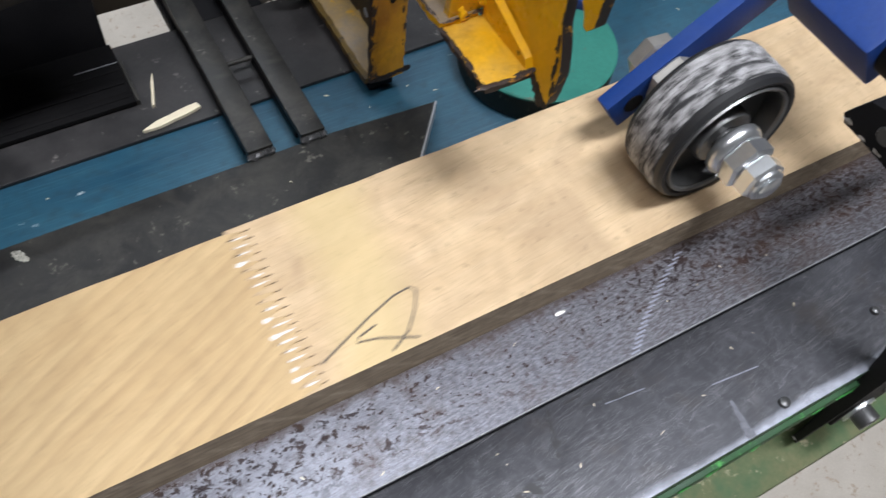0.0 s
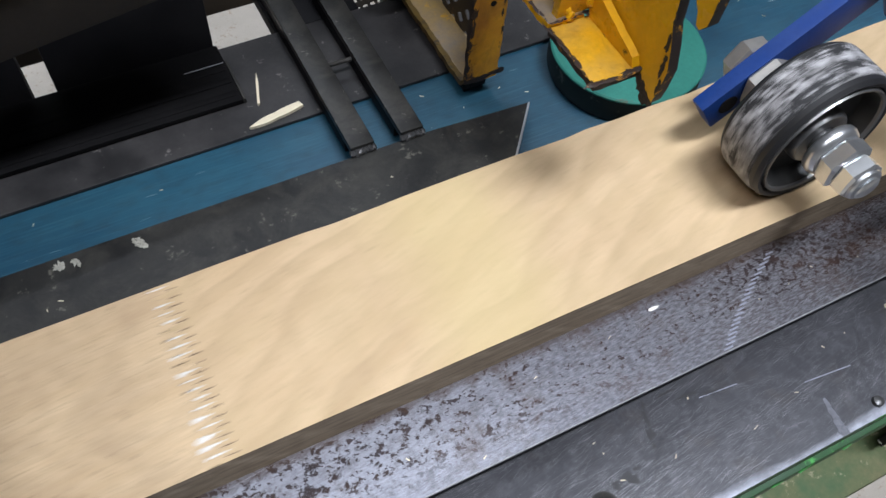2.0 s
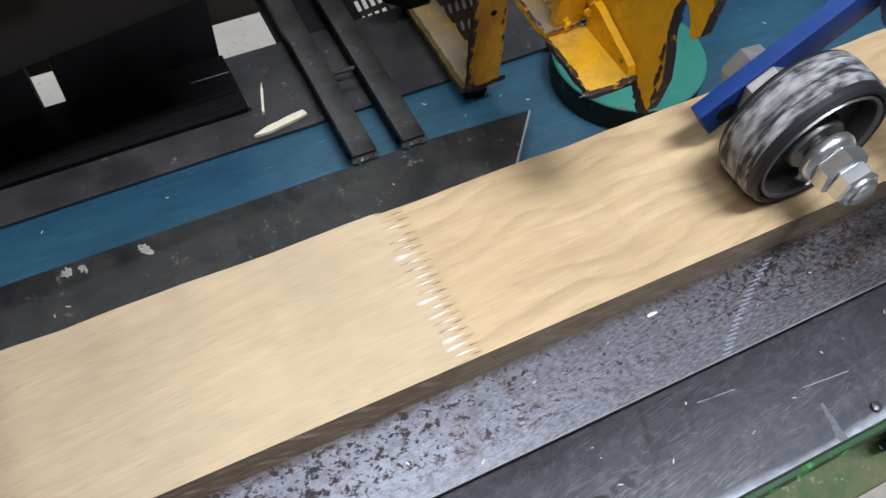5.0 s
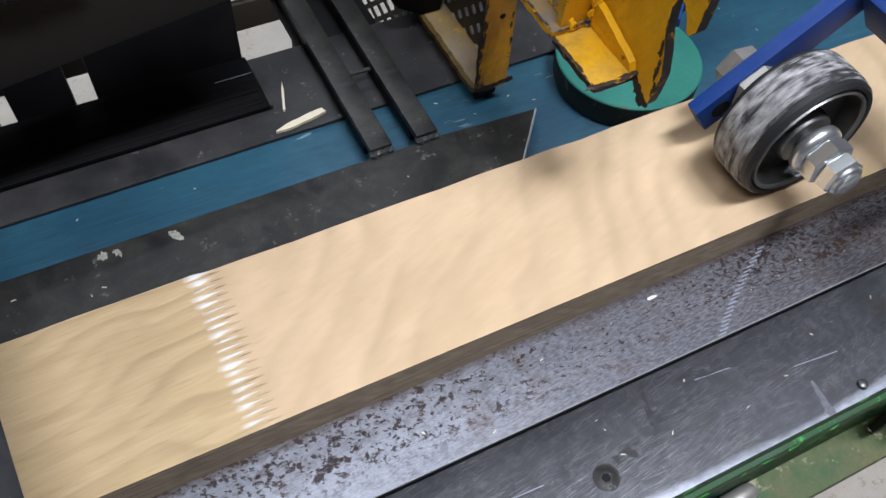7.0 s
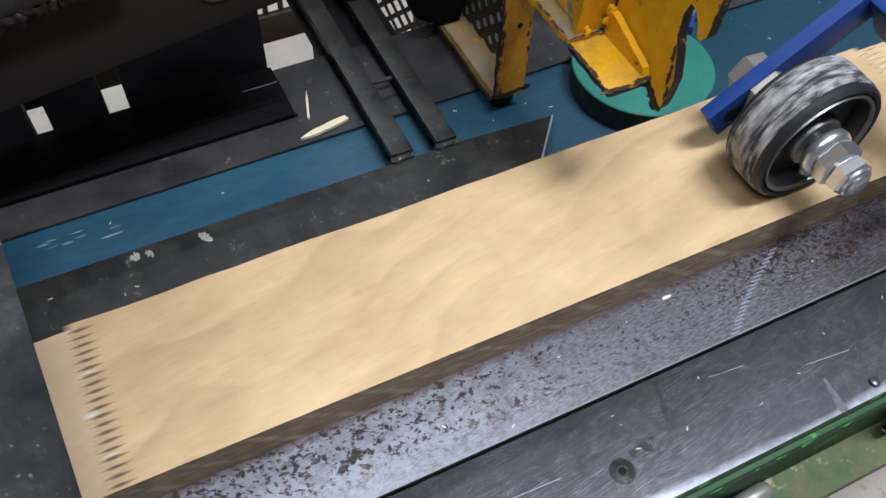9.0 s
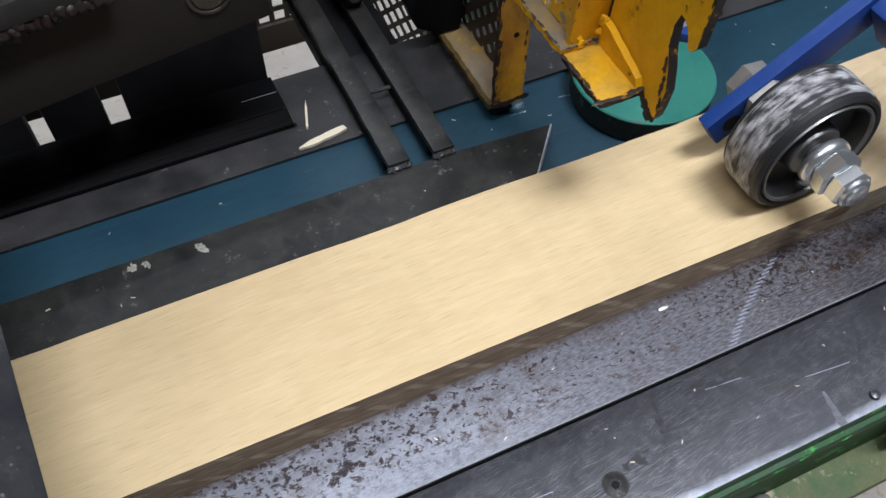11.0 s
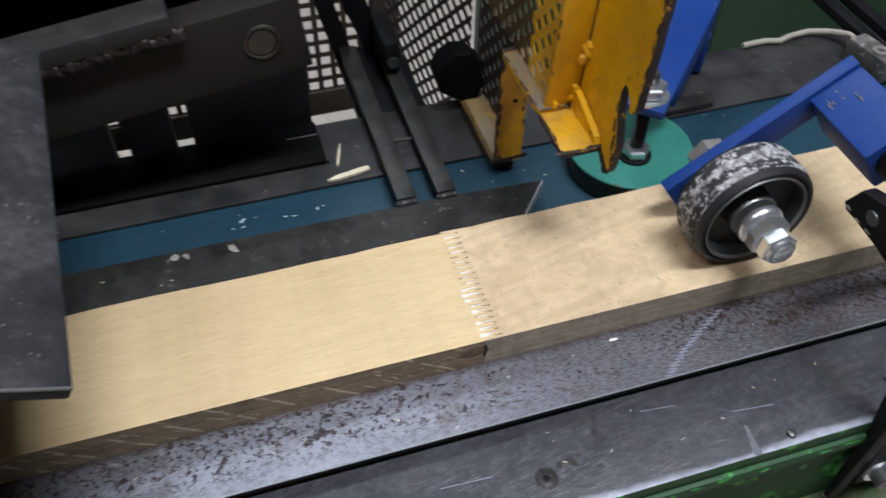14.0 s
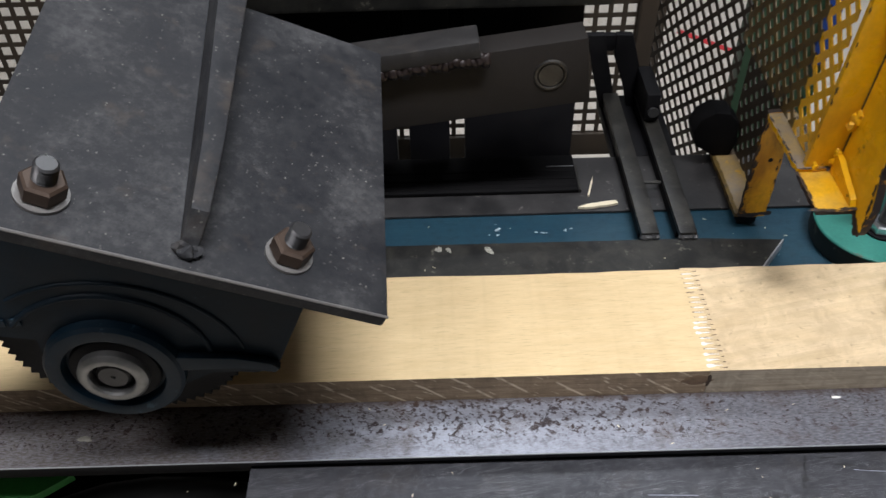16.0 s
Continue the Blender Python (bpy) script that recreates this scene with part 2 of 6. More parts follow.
def bare_steel(name, base=(0.32, 0.32, 0.34), rust=(0.055, 0.035, 0.028), spots=0.0, rough=0.34, scratch=0.5, turn=0.0, dark=0.45):
    m, nodes, links, bsdf = material(name)
    flat = coords(nodes, links)
    brushed = noise_tex(nodes, links, coords(nodes, links, (1.5, 60.0, 60.0), turn), 14.0, 6, 0.75)
    cloud = noise_tex(nodes, links, flat, 16.0, 6, 0.65)
    blot = noise_tex(nodes, links, flat, 210.0, 4, 0.62)
    where = noise_tex(nodes, links, flat, 7.0, 2, 0.5)
    tone = mix(nodes, links, ramp(nodes, links, cloud, [(0.32, grey(0)), (0.7, grey(1))]), base, tuple(c * dark for c in base))
    tone = mix(nodes, links, ramp(nodes, links, brushed, [(0.45, grey(0)), (0.85, grey(scratch))]), tone, tuple(min(c * 1.7, 0.8) for c in base))
    metal_fac = 0.45
    if spots:
        add = nodes.new("ShaderNodeMath")
        add.operation = "MULTIPLY_ADD"
        add.inputs[1].default_value, add.inputs[2].default_value = 0.35, -0.175
        links.new(where, add.inputs[0])
        total = nodes.new("ShaderNodeMath")
        links.new(add.outputs[0], total.inputs[0])
        links.new(blot, total.inputs[1])
        mask = ramp(nodes, links, total.outputs[0], [(spots - 0.01, grey(0)), (spots + 0.05, grey(0.9))])
        tone = mix(nodes, links, mask, tone, rust)
        links.new(ramp(nodes, links, total.outputs[0], [(spots, grey(0.45)), (spots + 0.04, grey(0.05))]), bsdf.inputs["Metallic"])
    else:
        bsdf.inputs["Metallic"].default_value = metal_fac
    links.new(tone, bsdf.inputs["Base Color"])
    links.new(ramp(nodes, links, cloud, [(0.3, grey(rough - 0.08)), (0.75, grey(rough + 0.22))]), bsdf.inputs["Roughness"])
    bump(nodes, links, bsdf, brushed, 0.08)
    return m


def scratches(nodes, links, turn, scale, threshold, seed):
    """Thin broken lines along x, turned by a few degrees."""
    vec = coords(nodes, links, (5.0, 900.0, 1.0), turn)
    shift = nodes.new("ShaderNodeVectorMath")
    shift.inputs[1].default_value = (seed * 13.1, seed * 7.7, 0)
    links.new(vec, shift.inputs[0])
    fine = noise_tex(nodes, links, shift.outputs[0], scale, 2, 0.5)
    gate = noise_tex(nodes, links, coords(nodes, links, (1.0, 3.0, 1.0), turn), 14.0 + seed, 3, 0.5)
    lines = ramp(nodes, links, fine, [(threshold, grey(0)), (threshold + 0.03, grey(1))])
    return math_node(nodes, links, "MULTIPLY", lines, ramp(nodes, links, gate, [(0.5, grey(0)), (0.6, grey(1))]))


def rail_steel(name):
    m, nodes, links, bsdf = material(name)
    flat = coords(nodes, links)
    sep = nodes.new("ShaderNodeSeparateXYZ")
    links.new(flat, sep.inputs[0])
    cloud = noise_tex(nodes, links, flat, 13.0, 6, 0.7)
    mottle = noise_tex(nodes, links, flat, 120.0, 8, 0.78)
    grain = noise_tex(nodes, links, coords(nodes, links, (0.25, 1.0, 1.0), 4), 900.0, 3, 0.7)
    where = noise_tex(nodes, links, coords(nodes, links, (0.45, 1.6, 1.0)), 17.0, 3, 0.5)
    tone = ramp(nodes, links, cloud, [(0.3, (0.075, 0.074, 0.082)), (0.55, (0.135, 0.136, 0.156)), (0.75, (0.215, 0.220, 0.250))])
    # pale stretch: rubbed steel with the lamp's sheen painted in, duller brown either side
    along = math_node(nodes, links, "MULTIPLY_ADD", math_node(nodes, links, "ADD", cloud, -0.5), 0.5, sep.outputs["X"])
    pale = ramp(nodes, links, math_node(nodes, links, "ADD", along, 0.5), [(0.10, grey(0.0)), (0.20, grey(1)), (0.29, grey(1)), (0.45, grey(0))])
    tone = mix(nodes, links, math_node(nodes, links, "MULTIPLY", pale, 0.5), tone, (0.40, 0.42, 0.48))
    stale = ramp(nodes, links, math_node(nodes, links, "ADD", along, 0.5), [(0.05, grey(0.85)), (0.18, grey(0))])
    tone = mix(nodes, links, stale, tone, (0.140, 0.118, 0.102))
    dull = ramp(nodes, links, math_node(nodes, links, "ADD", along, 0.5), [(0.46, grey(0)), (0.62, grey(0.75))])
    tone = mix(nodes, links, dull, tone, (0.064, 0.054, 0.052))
    tone = mix(nodes, links, ramp(nodes, links, mottle, [(0.46, grey(0)), (0.66, grey(0.65))]), tone, (0.070, 0.058, 0.056))
    tone = mix(nodes, links, ramp(nodes, links, grain, [(0.42, grey(0)), (0.70, grey(0.6))]), tone, (0.36, 0.37, 0.42))
    brown = noise_tex(nodes, links, flat, 30.0, 6, 0.7)
    tone = mix(nodes, links, ramp(nodes, links, brown, [(0.54, grey(0)), (0.72, grey(0.5))]), tone, (0.080, 0.052, 0.038))
    # rust sits away from the rubbed front strip
    belt_y = ramp(nodes, links, math_node(nodes, links, "MULTIPLY_ADD", where, 0.016, sep.outputs["Y"]), [(0.014, grey(0)), (0.026, grey(1))])
    gate = ramp(nodes, links, where, [(0.36, grey(0.0)), (0.60, grey(0.07))])
    gate = math_node(nodes, links, "MULTIPLY_ADD", dull, 0.035, gate)
    # torn patches: a wide noise broken up by a fine one, cut hard
    broad = noise_tex(nodes, links, coords(nodes, links, (0.8, 1.0, 1.0), 25), 175.0, 3, 0.5, 0.3)
    fray = noise_tex(nodes, links, flat, 650.0, 5, 0.75)
    patch = math_node(nodes, links, "MULTIPLY_ADD", fray, 0.20, math_node(nodes, links, "MULTIPLY_ADD", pale, 0.035, broad))
    patch = ramp(nodes, links, math_node(nodes, links, "ADD", patch, gate), [(0.770, grey(0)), (0.835, grey(1))])
    dot = noise_tex(nodes, links, coords(nodes, links, (0.7, 1.0, 1.0), -20), 430.0, 3, 0.6, 0.3)
    dot = ramp(nodes, links, math_node(nodes, links, "ADD", dot, gate), [(0.610, grey(0)), (0.665, grey(0.95))])
    both = math_node(nodes, links, "MULTIPLY", math_node(nodes, links, "MAXIMUM", patch, dot), belt_y)
    tone = mix(nodes, links, math_node(nodes, links, "MULTIPLY", both, 0.94), tone, ramp(nodes, links, brown, [(0.4, (0.022, 0.014, 0.014)), (0.68, (0.052, 0.028, 0.020))]))
    # rust and dirt gathered where the board's foot rubs along
    foot = ramp(nodes, links, math_node(nodes, links, "MULTIPLY_ADD", mottle, 0.012, sep.outputs["Y"]), [(0.0475, grey(0)), (0.0520, grey(0.8))])
    tone = mix(nodes, links, foot, tone, (0.055, 0.034, 0.024))
    tone = mix(nodes, links, scratches(nodes, links, 5, 9.0, 0.66, 1), tone, (0.38, 0.38, 0.40))
    tone = mix(nodes, links, scratches(nodes, links, 14, 7.0, 0.67, 4), tone, (0.34, 0.34, 0.37))
    links.new(tone, bsdf.inputs["Base Color"])
    links.new(math_node(nodes, links, "MULTIPLY_ADD", both, -0.5, 0.55), bsdf.inputs["Metallic"])
    links.new(math_node(nodes, links, "MULTIPLY_ADD", both, -0.4, 0.5), bsdf.inputs["Specular IOR Level"])
    links.new(ramp(nodes, links, mottle, [(0.3, grey(0.32)), (0.75, grey(0.54))]), bsdf.inputs["Roughness"])
    bump(nodes, links, bsdf, math_node(nodes, links, "MULTIPLY_ADD", both, -0.5, math_node(nodes, links, "ADD", mottle, grain)), 0.22)
    return m


def plate_steel(name):
    m, nodes, links, bsdf = material(name)
    flat = coords(nodes, links)
    sep = nodes.new("ShaderNodeSeparateXYZ")
    links.new(flat, sep.inputs[0])
    cloud = noise_tex(nodes, links, coords(nodes, links, (0.6, 1.4, 1.0)), 15.0, 7, 0.66)
    mottle = noise_tex(nodes, links, flat, 160.0, 6, 0.75)
    brown = noise_tex(nodes, links, flat, 24.0, 5, 0.7)
    brushed = noise_tex(nodes, links, coords(nodes, links, (3.0, 150.0, 1.0), 9), 9.0, 4, 0.7)
    tone = ramp(nodes, links, cloud, [(0.28, (0.029, 0.030, 0.034)), (0.52, (0.042, 0.043, 0.049)), (0.74, (0.062, 0.064, 0.072))])
    tone = mix(nodes, links, ramp(nodes, links, brown, [(0.54, grey(0)), (0.78, grey(0.45))]), tone, (0.080, 0.064, 0.050))
    tone = mix(nodes, links, ramp(nodes, links, mottle, [(0.48, grey(0)), (0.74, grey(0.35))]), tone, (0.14, 0.14, 0.152))
    tone = mix(nodes, links, ramp(nodes, links, brushed, [(0.52, grey(0)), (0.76, grey(0.18))]), tone, (0.14, 0.142, 0.154))
    for turn, seed, limit, amount in ((9, 2, 0.64, 0.28), (-4, 3, 0.66, 0.24), (16, 5, 0.66, 0.30), (3, 7, 0.65, 0.22), (11, 11, 0.645, 0.32), (24, 13, 0.67, 0.26)):
        tone = mix(nodes, links, scratches(nodes, links, turn, 8.0 + seed, limit, seed), tone, (amount, amount, amount * 1.03))
    dark = noise_tex(nodes, links, coords(nodes, links, (0.7, 1.0, 1.0), 60), 34.0, 6, 0.7, 0.5)
    tone = mix(nodes, links, ramp(nodes, links, dark, [(0.60, grey(0)), (0.70, grey(0.55))]), tone, (0.024, 0.024, 0.027))
    # the front edge is rubbed bright
    edge = math_node(nodes, links, "MULTIPLY_ADD", math_node(nodes, links, "ADD", cloud, -0.5), 0.018, sep.outputs["Y"])
    rub = ramp(nodes, links, math_node(nodes, links, "ADD", edge, 0.07), [(0.0068, grey(1)), (0.0118, grey(0))])
    rub = math_node(nodes, links, "MULTIPLY", rub, ramp(nodes, links, mottle, [(0.3, grey(1)), (0.75, grey(0.45))]))
    tone = mix(nodes, links, rub, tone, (0.40, 0.42, 0.48))
    links.new(tone, bsdf.inputs["Base Color"])
    bsdf.inputs["Metallic"].default_value = 0.35
    bsdf.inputs["Specular IOR Level"].default_value = 0.35
    links.new(ramp(nodes, links, cloud, [(0.3, grey(0.42)), (0.75, grey(0.56))]), bsdf.inputs["Roughness"])
    bump(nodes, links, bsdf, math_node(nodes, links, "ADD", mottle, brushed), 0.10)
    return m


def belt_rubber(name):
    """Teal belt, scuffed along its run, darker towards its +x end."""
    m, nodes, links, bsdf = material(name)
    flat = coords(nodes, links)
    sep = nodes.new("ShaderNodeSeparateXYZ")
    links.new(flat, sep.inputs[0])
    cloud = noise_tex(nodes, links, coords(nodes, links, (0.5, 1.3, 1.0)), 14.0, 6, 0.65)
    fine = noise_tex(nodes, links, flat, 130.0, 7, 0.75)
    run = noise_tex(nodes, links, coords(nodes, links, (2.0, 70.0, 1.0)), 11.0, 4, 0.7)
    tone = ramp(nodes, links, cloud, [(0.32, (0.008, 0.046, 0.084)), (0.68, (0.021, 0.088, 0.132))])
    tone = mix(nodes, links, ramp(nodes, links, run, [(0.50, grey(0)), (0.75, grey(0.45))]), tone, (0.060, 0.150, 0.190))
    tone = mix(nodes, links, ramp(nodes, links, fine, [(0.50, grey(0)), (0.70, grey(0.6))]), tone, (0.012, 0.030, 0.042))
    # darker tone towards the belt's +x end
    worn = math_node(nodes, links, "MULTIPLY_ADD", cloud, 0.5, sep.outputs["X"])
    worn = ramp(nodes, links, math_node(nodes, links, "MULTIPLY", worn, 0.2), [(0.62, grey(0)), (0.76, grey(0.6))])
    tone = mix(nodes, links, worn, tone, (0.008, 0.026, 0.038))
    links.new(tone, bsdf.inputs["Base Color"])
    links.new(ramp(nodes, links, fine, [(0.3, grey(0.36)), (0.7, grey(0.55))]), bsdf.inputs["Roughness"])
    bump(nodes, links, bsdf, math_node(nodes, links, "ADD", fine, run), 0.25)
    return m


def dusty_lid(name, base, dust, amount=1.0):
    """Dark steel under a patchy film of dust, with tiny pale grains."""
    m, nodes, links, bsdf = material(name)
    flat = coords(nodes, links)
    patch = noise_tex(nodes, links, flat, 17.0, 7, 0.66, 0.4)
    fine = noise_tex(nodes, links, flat, 160.0, 6, 0.75)
    film = math_node(nodes, links, "MULTIPLY_ADD", fine, 0.45, math_node(nodes, links, "MULTIPLY", patch, 0.75))
    tone = ramp(nodes, links, film, [(0.47, base), (0.61, tuple(a * 0.7 + b * 0.22 for a, b in zip(base, dust))), (0.80, dust)])
    brown = noise_tex(nodes, links, flat, 38.0, 4, 0.6)
    tone = mix(nodes, links, ramp(nodes, links, brown, [(0.58, grey(0)), (0.74, grey(0.4 * amount))]), tone, (0.085, 0.066, 0.05))
    gate = noise_tex(nodes, links, flat, 30.0, 2, 0.5)
    dots = math_node(nodes, links, "MULTIPLY", specks(nodes, links, flat, 330.0, 0.34, 0.4, 0.12, "3D"), ramp(nodes, links, gate, [(0.42, grey(0.1)), (0.62, grey(0.55))]))
    tone = mix(nodes, links, math_node(nodes, links, "MULTIPLY", dots, amount), tone, (0.24, 0.23, 0.21))
    links.new(tone, bsdf.inputs["Base Color"])
    links.new(ramp(nodes, links, film, [(0.4, grey(0.42)), (0.7, grey(0.75))]), bsdf.inputs["Roughness"])
    bsdf.inputs["Specular IOR Level"].default_value = 0.22
    bump(nodes, links, bsdf, fine, 0.22)
    return m


def plain(name, base, rough=0.5, metal=0.0, grain=200.0, amount=0.3):
    m, nodes, links, bsdf = material(name)
    n = noise_tex(nodes, links, coords(nodes, links), grain, 5, 0.6)
    links.new(mix(nodes, links, ramp(nodes, links, n, [(0.3, grey(0)), (0.75, grey(amount))]), base, tuple(c * 0.45 for c in base)), bsdf.inputs["Base Color"])
    bsdf.inputs["Roughness"].default_value, bsdf.inputs["Metallic"].default_value = rough, metal
    bump(nodes, links, bsdf, n, 0.06)
    return m


def tread(name):
    """Black tyre whose tread is rubbed pale in uneven bands round it."""
    m, nodes, links, bsdf = material(name)
    vec = coords(nodes, links, (0.13, 1.0, 0.13))
    bands = noise_tex(nodes, links, vec, 150.0, 6, 0.75)
    flakes = noise_tex(nodes, links, coords(nodes, links), 240.0, 8, 0.72)
    both = nodes.new("ShaderNodeMath")
    both.operation = "MULTIPLY_ADD"
    both.inputs[1].default_value = 0.42
    links.new(flakes, both.inputs[0])
    half = nodes.new("ShaderNodeMath")
    half.operation = "MULTIPLY"
    half.inputs[1].default_value = 0.62
    links.new(bands, half.inputs[0])
    links.new(half.outputs[0], both.inputs[2])
    mask = ramp(nodes, links, both.outputs[0], [(0.495, grey(0)), (0.522, grey(1))])
    pale = ramp(nodes, links, flakes, [(0.36, (0.08, 0.078, 0.076)), (0.5, (0.24, 0.235, 0.235)), (0.64, (0.58, 0.57, 0.58))])
    links.new(mix(nodes, links, mask, (0.018, 0.018, 0.019), pale), bsdf.inputs["Base Color"])
    bsdf.inputs["Roughness"].default_value = 0.7
    bump(nodes, links, bsdf, both.outputs[0], 0.5)
    return m


WOODS = {
    "tan": wood("wood_tan_slanted_grain", (0.62, 0.45, 0.240), (0.53, 0.365, 0.185), 22, 10, 0.15, lines=(40.0, 6.0, 0.6, 28, 9.0)),
    "pale": wood("wood_pale_smudged", (0.68, 0.51, 0.315), (0.60, 0.43, 0.25), 6, 16, 0.42, (0.30, 0.205, 0.125), resin=((-0.095, 0.1, 0.03, (0.64, 0.50, 0.24), 0.5),)),
    "striped": wood("wood_striped", (0.65, 0.485, 0.295), (0.56, 0.40, 0.230), 20, 9, 0.2, (0.47, 0.37, 0.182), lines=(15.0, 16.0, 0.45, 24, 9.0), resin=((0.612, 0.1, 0.05, (0.62, 0.50, 0.24), 0.4),)),
    "grey": wood("wood_greyish", (0.65, 0.50, 0.315), (0.56, 0.42, 0.26), 4, 20, 0.25, (0.33, 0.26, 0.17), resin=((1.121, 0.0, 0.016, (0.62, 0.47, 0.22), 0.35), (1.075, -0.2, 0.075, (0.33, 0.268, 0.195), 0.7))),
    "wavy": wood("wood_wavy", (0.65, 0.48, 0.275), (0.53, 0.37, 0.195), 4, 12, 0.12, (0.42, 0.33, 0.182), waves=1.2, lines=(24.0, 22.0, 0.65, 8, 10.0)),
    "pink": wood("wood_pinkish", (0.68, 0.50, 0.315), (0.60, 0.43, 0.260), 30, 9, 0.15, (0.42, 0.29, 0.160), waves=0.8, lines=(12.0, 14.0, 0.62, 58, 8.0), resin=((2.527, -0.1, 0.020, (0.58, 0.45, 0.15), 0.6),)),
    "warm": wood("wood_warm_streaked", (0.67, 0.49, 0.275), (0.58, 0.40, 0.21), 14, 12, 0.3, (0.36, 0.24, 0.13), lines=(10.0, 12.0, 0.6, 20, 8.0)),
    "plain": wood("wood_pale_plain", (0.68, 0.520, 0.295), (0.62, 0.460, 0.250), 2, 24, 0.0, pores=0.62),
    "blotched": wood("wood_blotched", (0.70, 0.545, 0.345), (0.59, 0.44, 0.255), 10, 14, 0.5, (0.37, 0.275, 0.165), smudge_scale=55.0, lines=(30.0, 8.0, 0.35, 12, 9.0)),
}
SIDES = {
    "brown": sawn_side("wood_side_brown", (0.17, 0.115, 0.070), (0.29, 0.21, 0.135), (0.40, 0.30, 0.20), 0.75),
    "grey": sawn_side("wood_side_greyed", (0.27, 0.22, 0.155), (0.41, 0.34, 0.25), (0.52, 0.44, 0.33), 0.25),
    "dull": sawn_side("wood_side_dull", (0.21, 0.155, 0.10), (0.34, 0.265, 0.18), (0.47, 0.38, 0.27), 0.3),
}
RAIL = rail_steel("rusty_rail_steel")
PLATE = plate_steel("scratched_plate_steel")
EDGE = bare_steel("worn_bright_edge", (0.47, 0.48, 0.50), rough=0.4, scratch=0.3, dark=0.7)
STAIN = plain("dark_oil_stain", (0.022, 0.022, 0.024), 0.4)
DARK_STEEL = coated("dark_mill_steel", (0.010, 0.010, 0.0100), (0.027, 0.0265, 0.023), (0.10, 0.095, 0.078), rough=0.5, spec=0.32, wear=0.615, grime=0.5, wear_scale=120, patch_scale=30, bumpy=0.35)
GREASY = coated("greasy_bar_steel", (0.013, 0.0125, 0.0115), (0.036, 0.034, 0.030), (0.13, 0.12, 0.10), rough=0.42, grime=0.6, metal=0.2, wear=0.64, wear_scale=120, patch_scale=35)
BLACK = coated("black_painted_steel", (0.0048, 0.0047, 0.0058), (0.0100, 0.0096, 0.0105), (0.035, 0.032, 0.028), rough=0.6, spec=0.18, wear=0.68, wear_scale=120, patch_scale=22)
LID = dusty_lid("dusty_black_lid_steel", (0.0135, 0.0143, 0.0172), (0.070, 0.070, 0.071))
CAP = dusty_lid("dusty_lever_cap", (0.020, 0.019, 0.019), (0.060, 0.058, 0.056), 0.4)
NAVY = coated("blue_black_casting", (0.0060, 0.0108, 0.0160), (0.0090, 0.0195, 0.0310), (0.016, 0.036, 0.050), rough=0.5, spec=0.14, wear=0.66, wear_scale=70, patch_scale=20)
# darker copy of BLACK: shade under guard and lever put into the colour
SHADE_BLACK = coated("shade_black_casting", (0.0026, 0.0025, 0.0028), (0.0060, 0.0056, 0.0058), (0.016, 0.014, 0.013), rough=0.65, spec=0.10, wear=0.66, wear_scale=90, patch_scale=30)
CAST_BLUE = coated("dark_blue_casting_paint", (0.0032, 0.0115, 0.0210), (0.0048, 0.0180, 0.0320), (0.025, 0.050, 0.070), rough=0.42, spec=0.2, wear=0.62, wear_scale=70, patch_scale=30, grime=0.4)
BLUE_BED = belt_rubber("teal_blue_belt")
BLUE = coated("royal_blue_paint", (0.007, 0.040, 0.20), (0.011, 0.052, 0.245), (0.14, 0.18, 0.28), rough=0.5, spec=0.28, grime=0.12, wear=0.72, wear_scale=60, bumpy=0.1)
YELLOW = coated("chipped_yellow_paint", (0.88, 0.47, 0.006), (0.76, 0.375, 0.006), (0.060, 0.030, 0.014), rough=0.30, wear=0.645, wear_scale=70, patch_scale=26, bumpy=0.6, grime=0.2)
WORN_YELLOW = coated("worn_yellow_paint", (0.20, 0.16, 0.12), (0.34, 0.22, 0.06), (0.46, 0.25, 0.02), rough=0.5, wear=0.60, wear_scale=60, patch_scale=45)
SHELF_YELLOW = coated("scraped_yellow_paint", (0.80, 0.42, 0.007), (0.60, 0.35, 0.06), (0.080, 0.042, 0.015), rough=0.34, wear=0.615, wear_scale=85, patch_scale=48, bumpy=0.5, grime=0.55)
RUSTY_YELLOW = coated("rust_eaten_yellow_paint", (0.66, 0.33, 0.010), (0.42, 0.17, 0.012), (0.040, 0.022, 0.014), rough=0.42, wear=0.60, wear_scale=55, patch_scale=30, bumpy=0.6, grime=0.8)
# darker YELLOW: grime plus the shade on the guard's rear part
SHADED_GRIMY_YELLOW = coated("shaded_grimy_yellow_paint", (0.13, 0.078, 0.010), (0.070, 0.044, 0.014), (0.035, 0.024, 0.014), rough=0.55, wear=0.56, wear_scale=80, patch_scale=30, grime=0.5)
WELD = coated("dark_weld", (0.020, 0.013, 0.012), (0.034, 0.024, 0.022), (0.07, 0.045, 0.03), rough=0.5, metal=0.3, wear=0.6)
RUST = coated("rusty_edge", (0.034, 0.019, 0.013), (0.014, 0.011, 0.011), (0.42, 0.20, 0.012), rough=0.6, wear=0.575, wear_scale=120)
GREEN = coated("green_machine_paint", (0.012, 0.058, 0.018), (0.026, 0.10, 0.028), (0.07, 0.36, 0.07), rough=0.55, spec=0.3, wear=0.575, wear_scale=45, patch_scale=20)
BRIGHT_GREEN = plain("fresh_green_paint", (0.045, 0.30, 0.055), 0.5, 0.0, 300, 0.4)
HOSE = plain("grey_black_hose_rubber", (0.050, 0.050, 0.052), 0.3, 0.0, 150, 0.5)
OLIVE = coated("dusty_green_paint", (0.040, 0.095, 0.026), (0.15, 0.145, 0.07), (0.30, 0.27, 0.17), rough=0.7, wear=0.58, wear_scale=70, patch_scale=45)
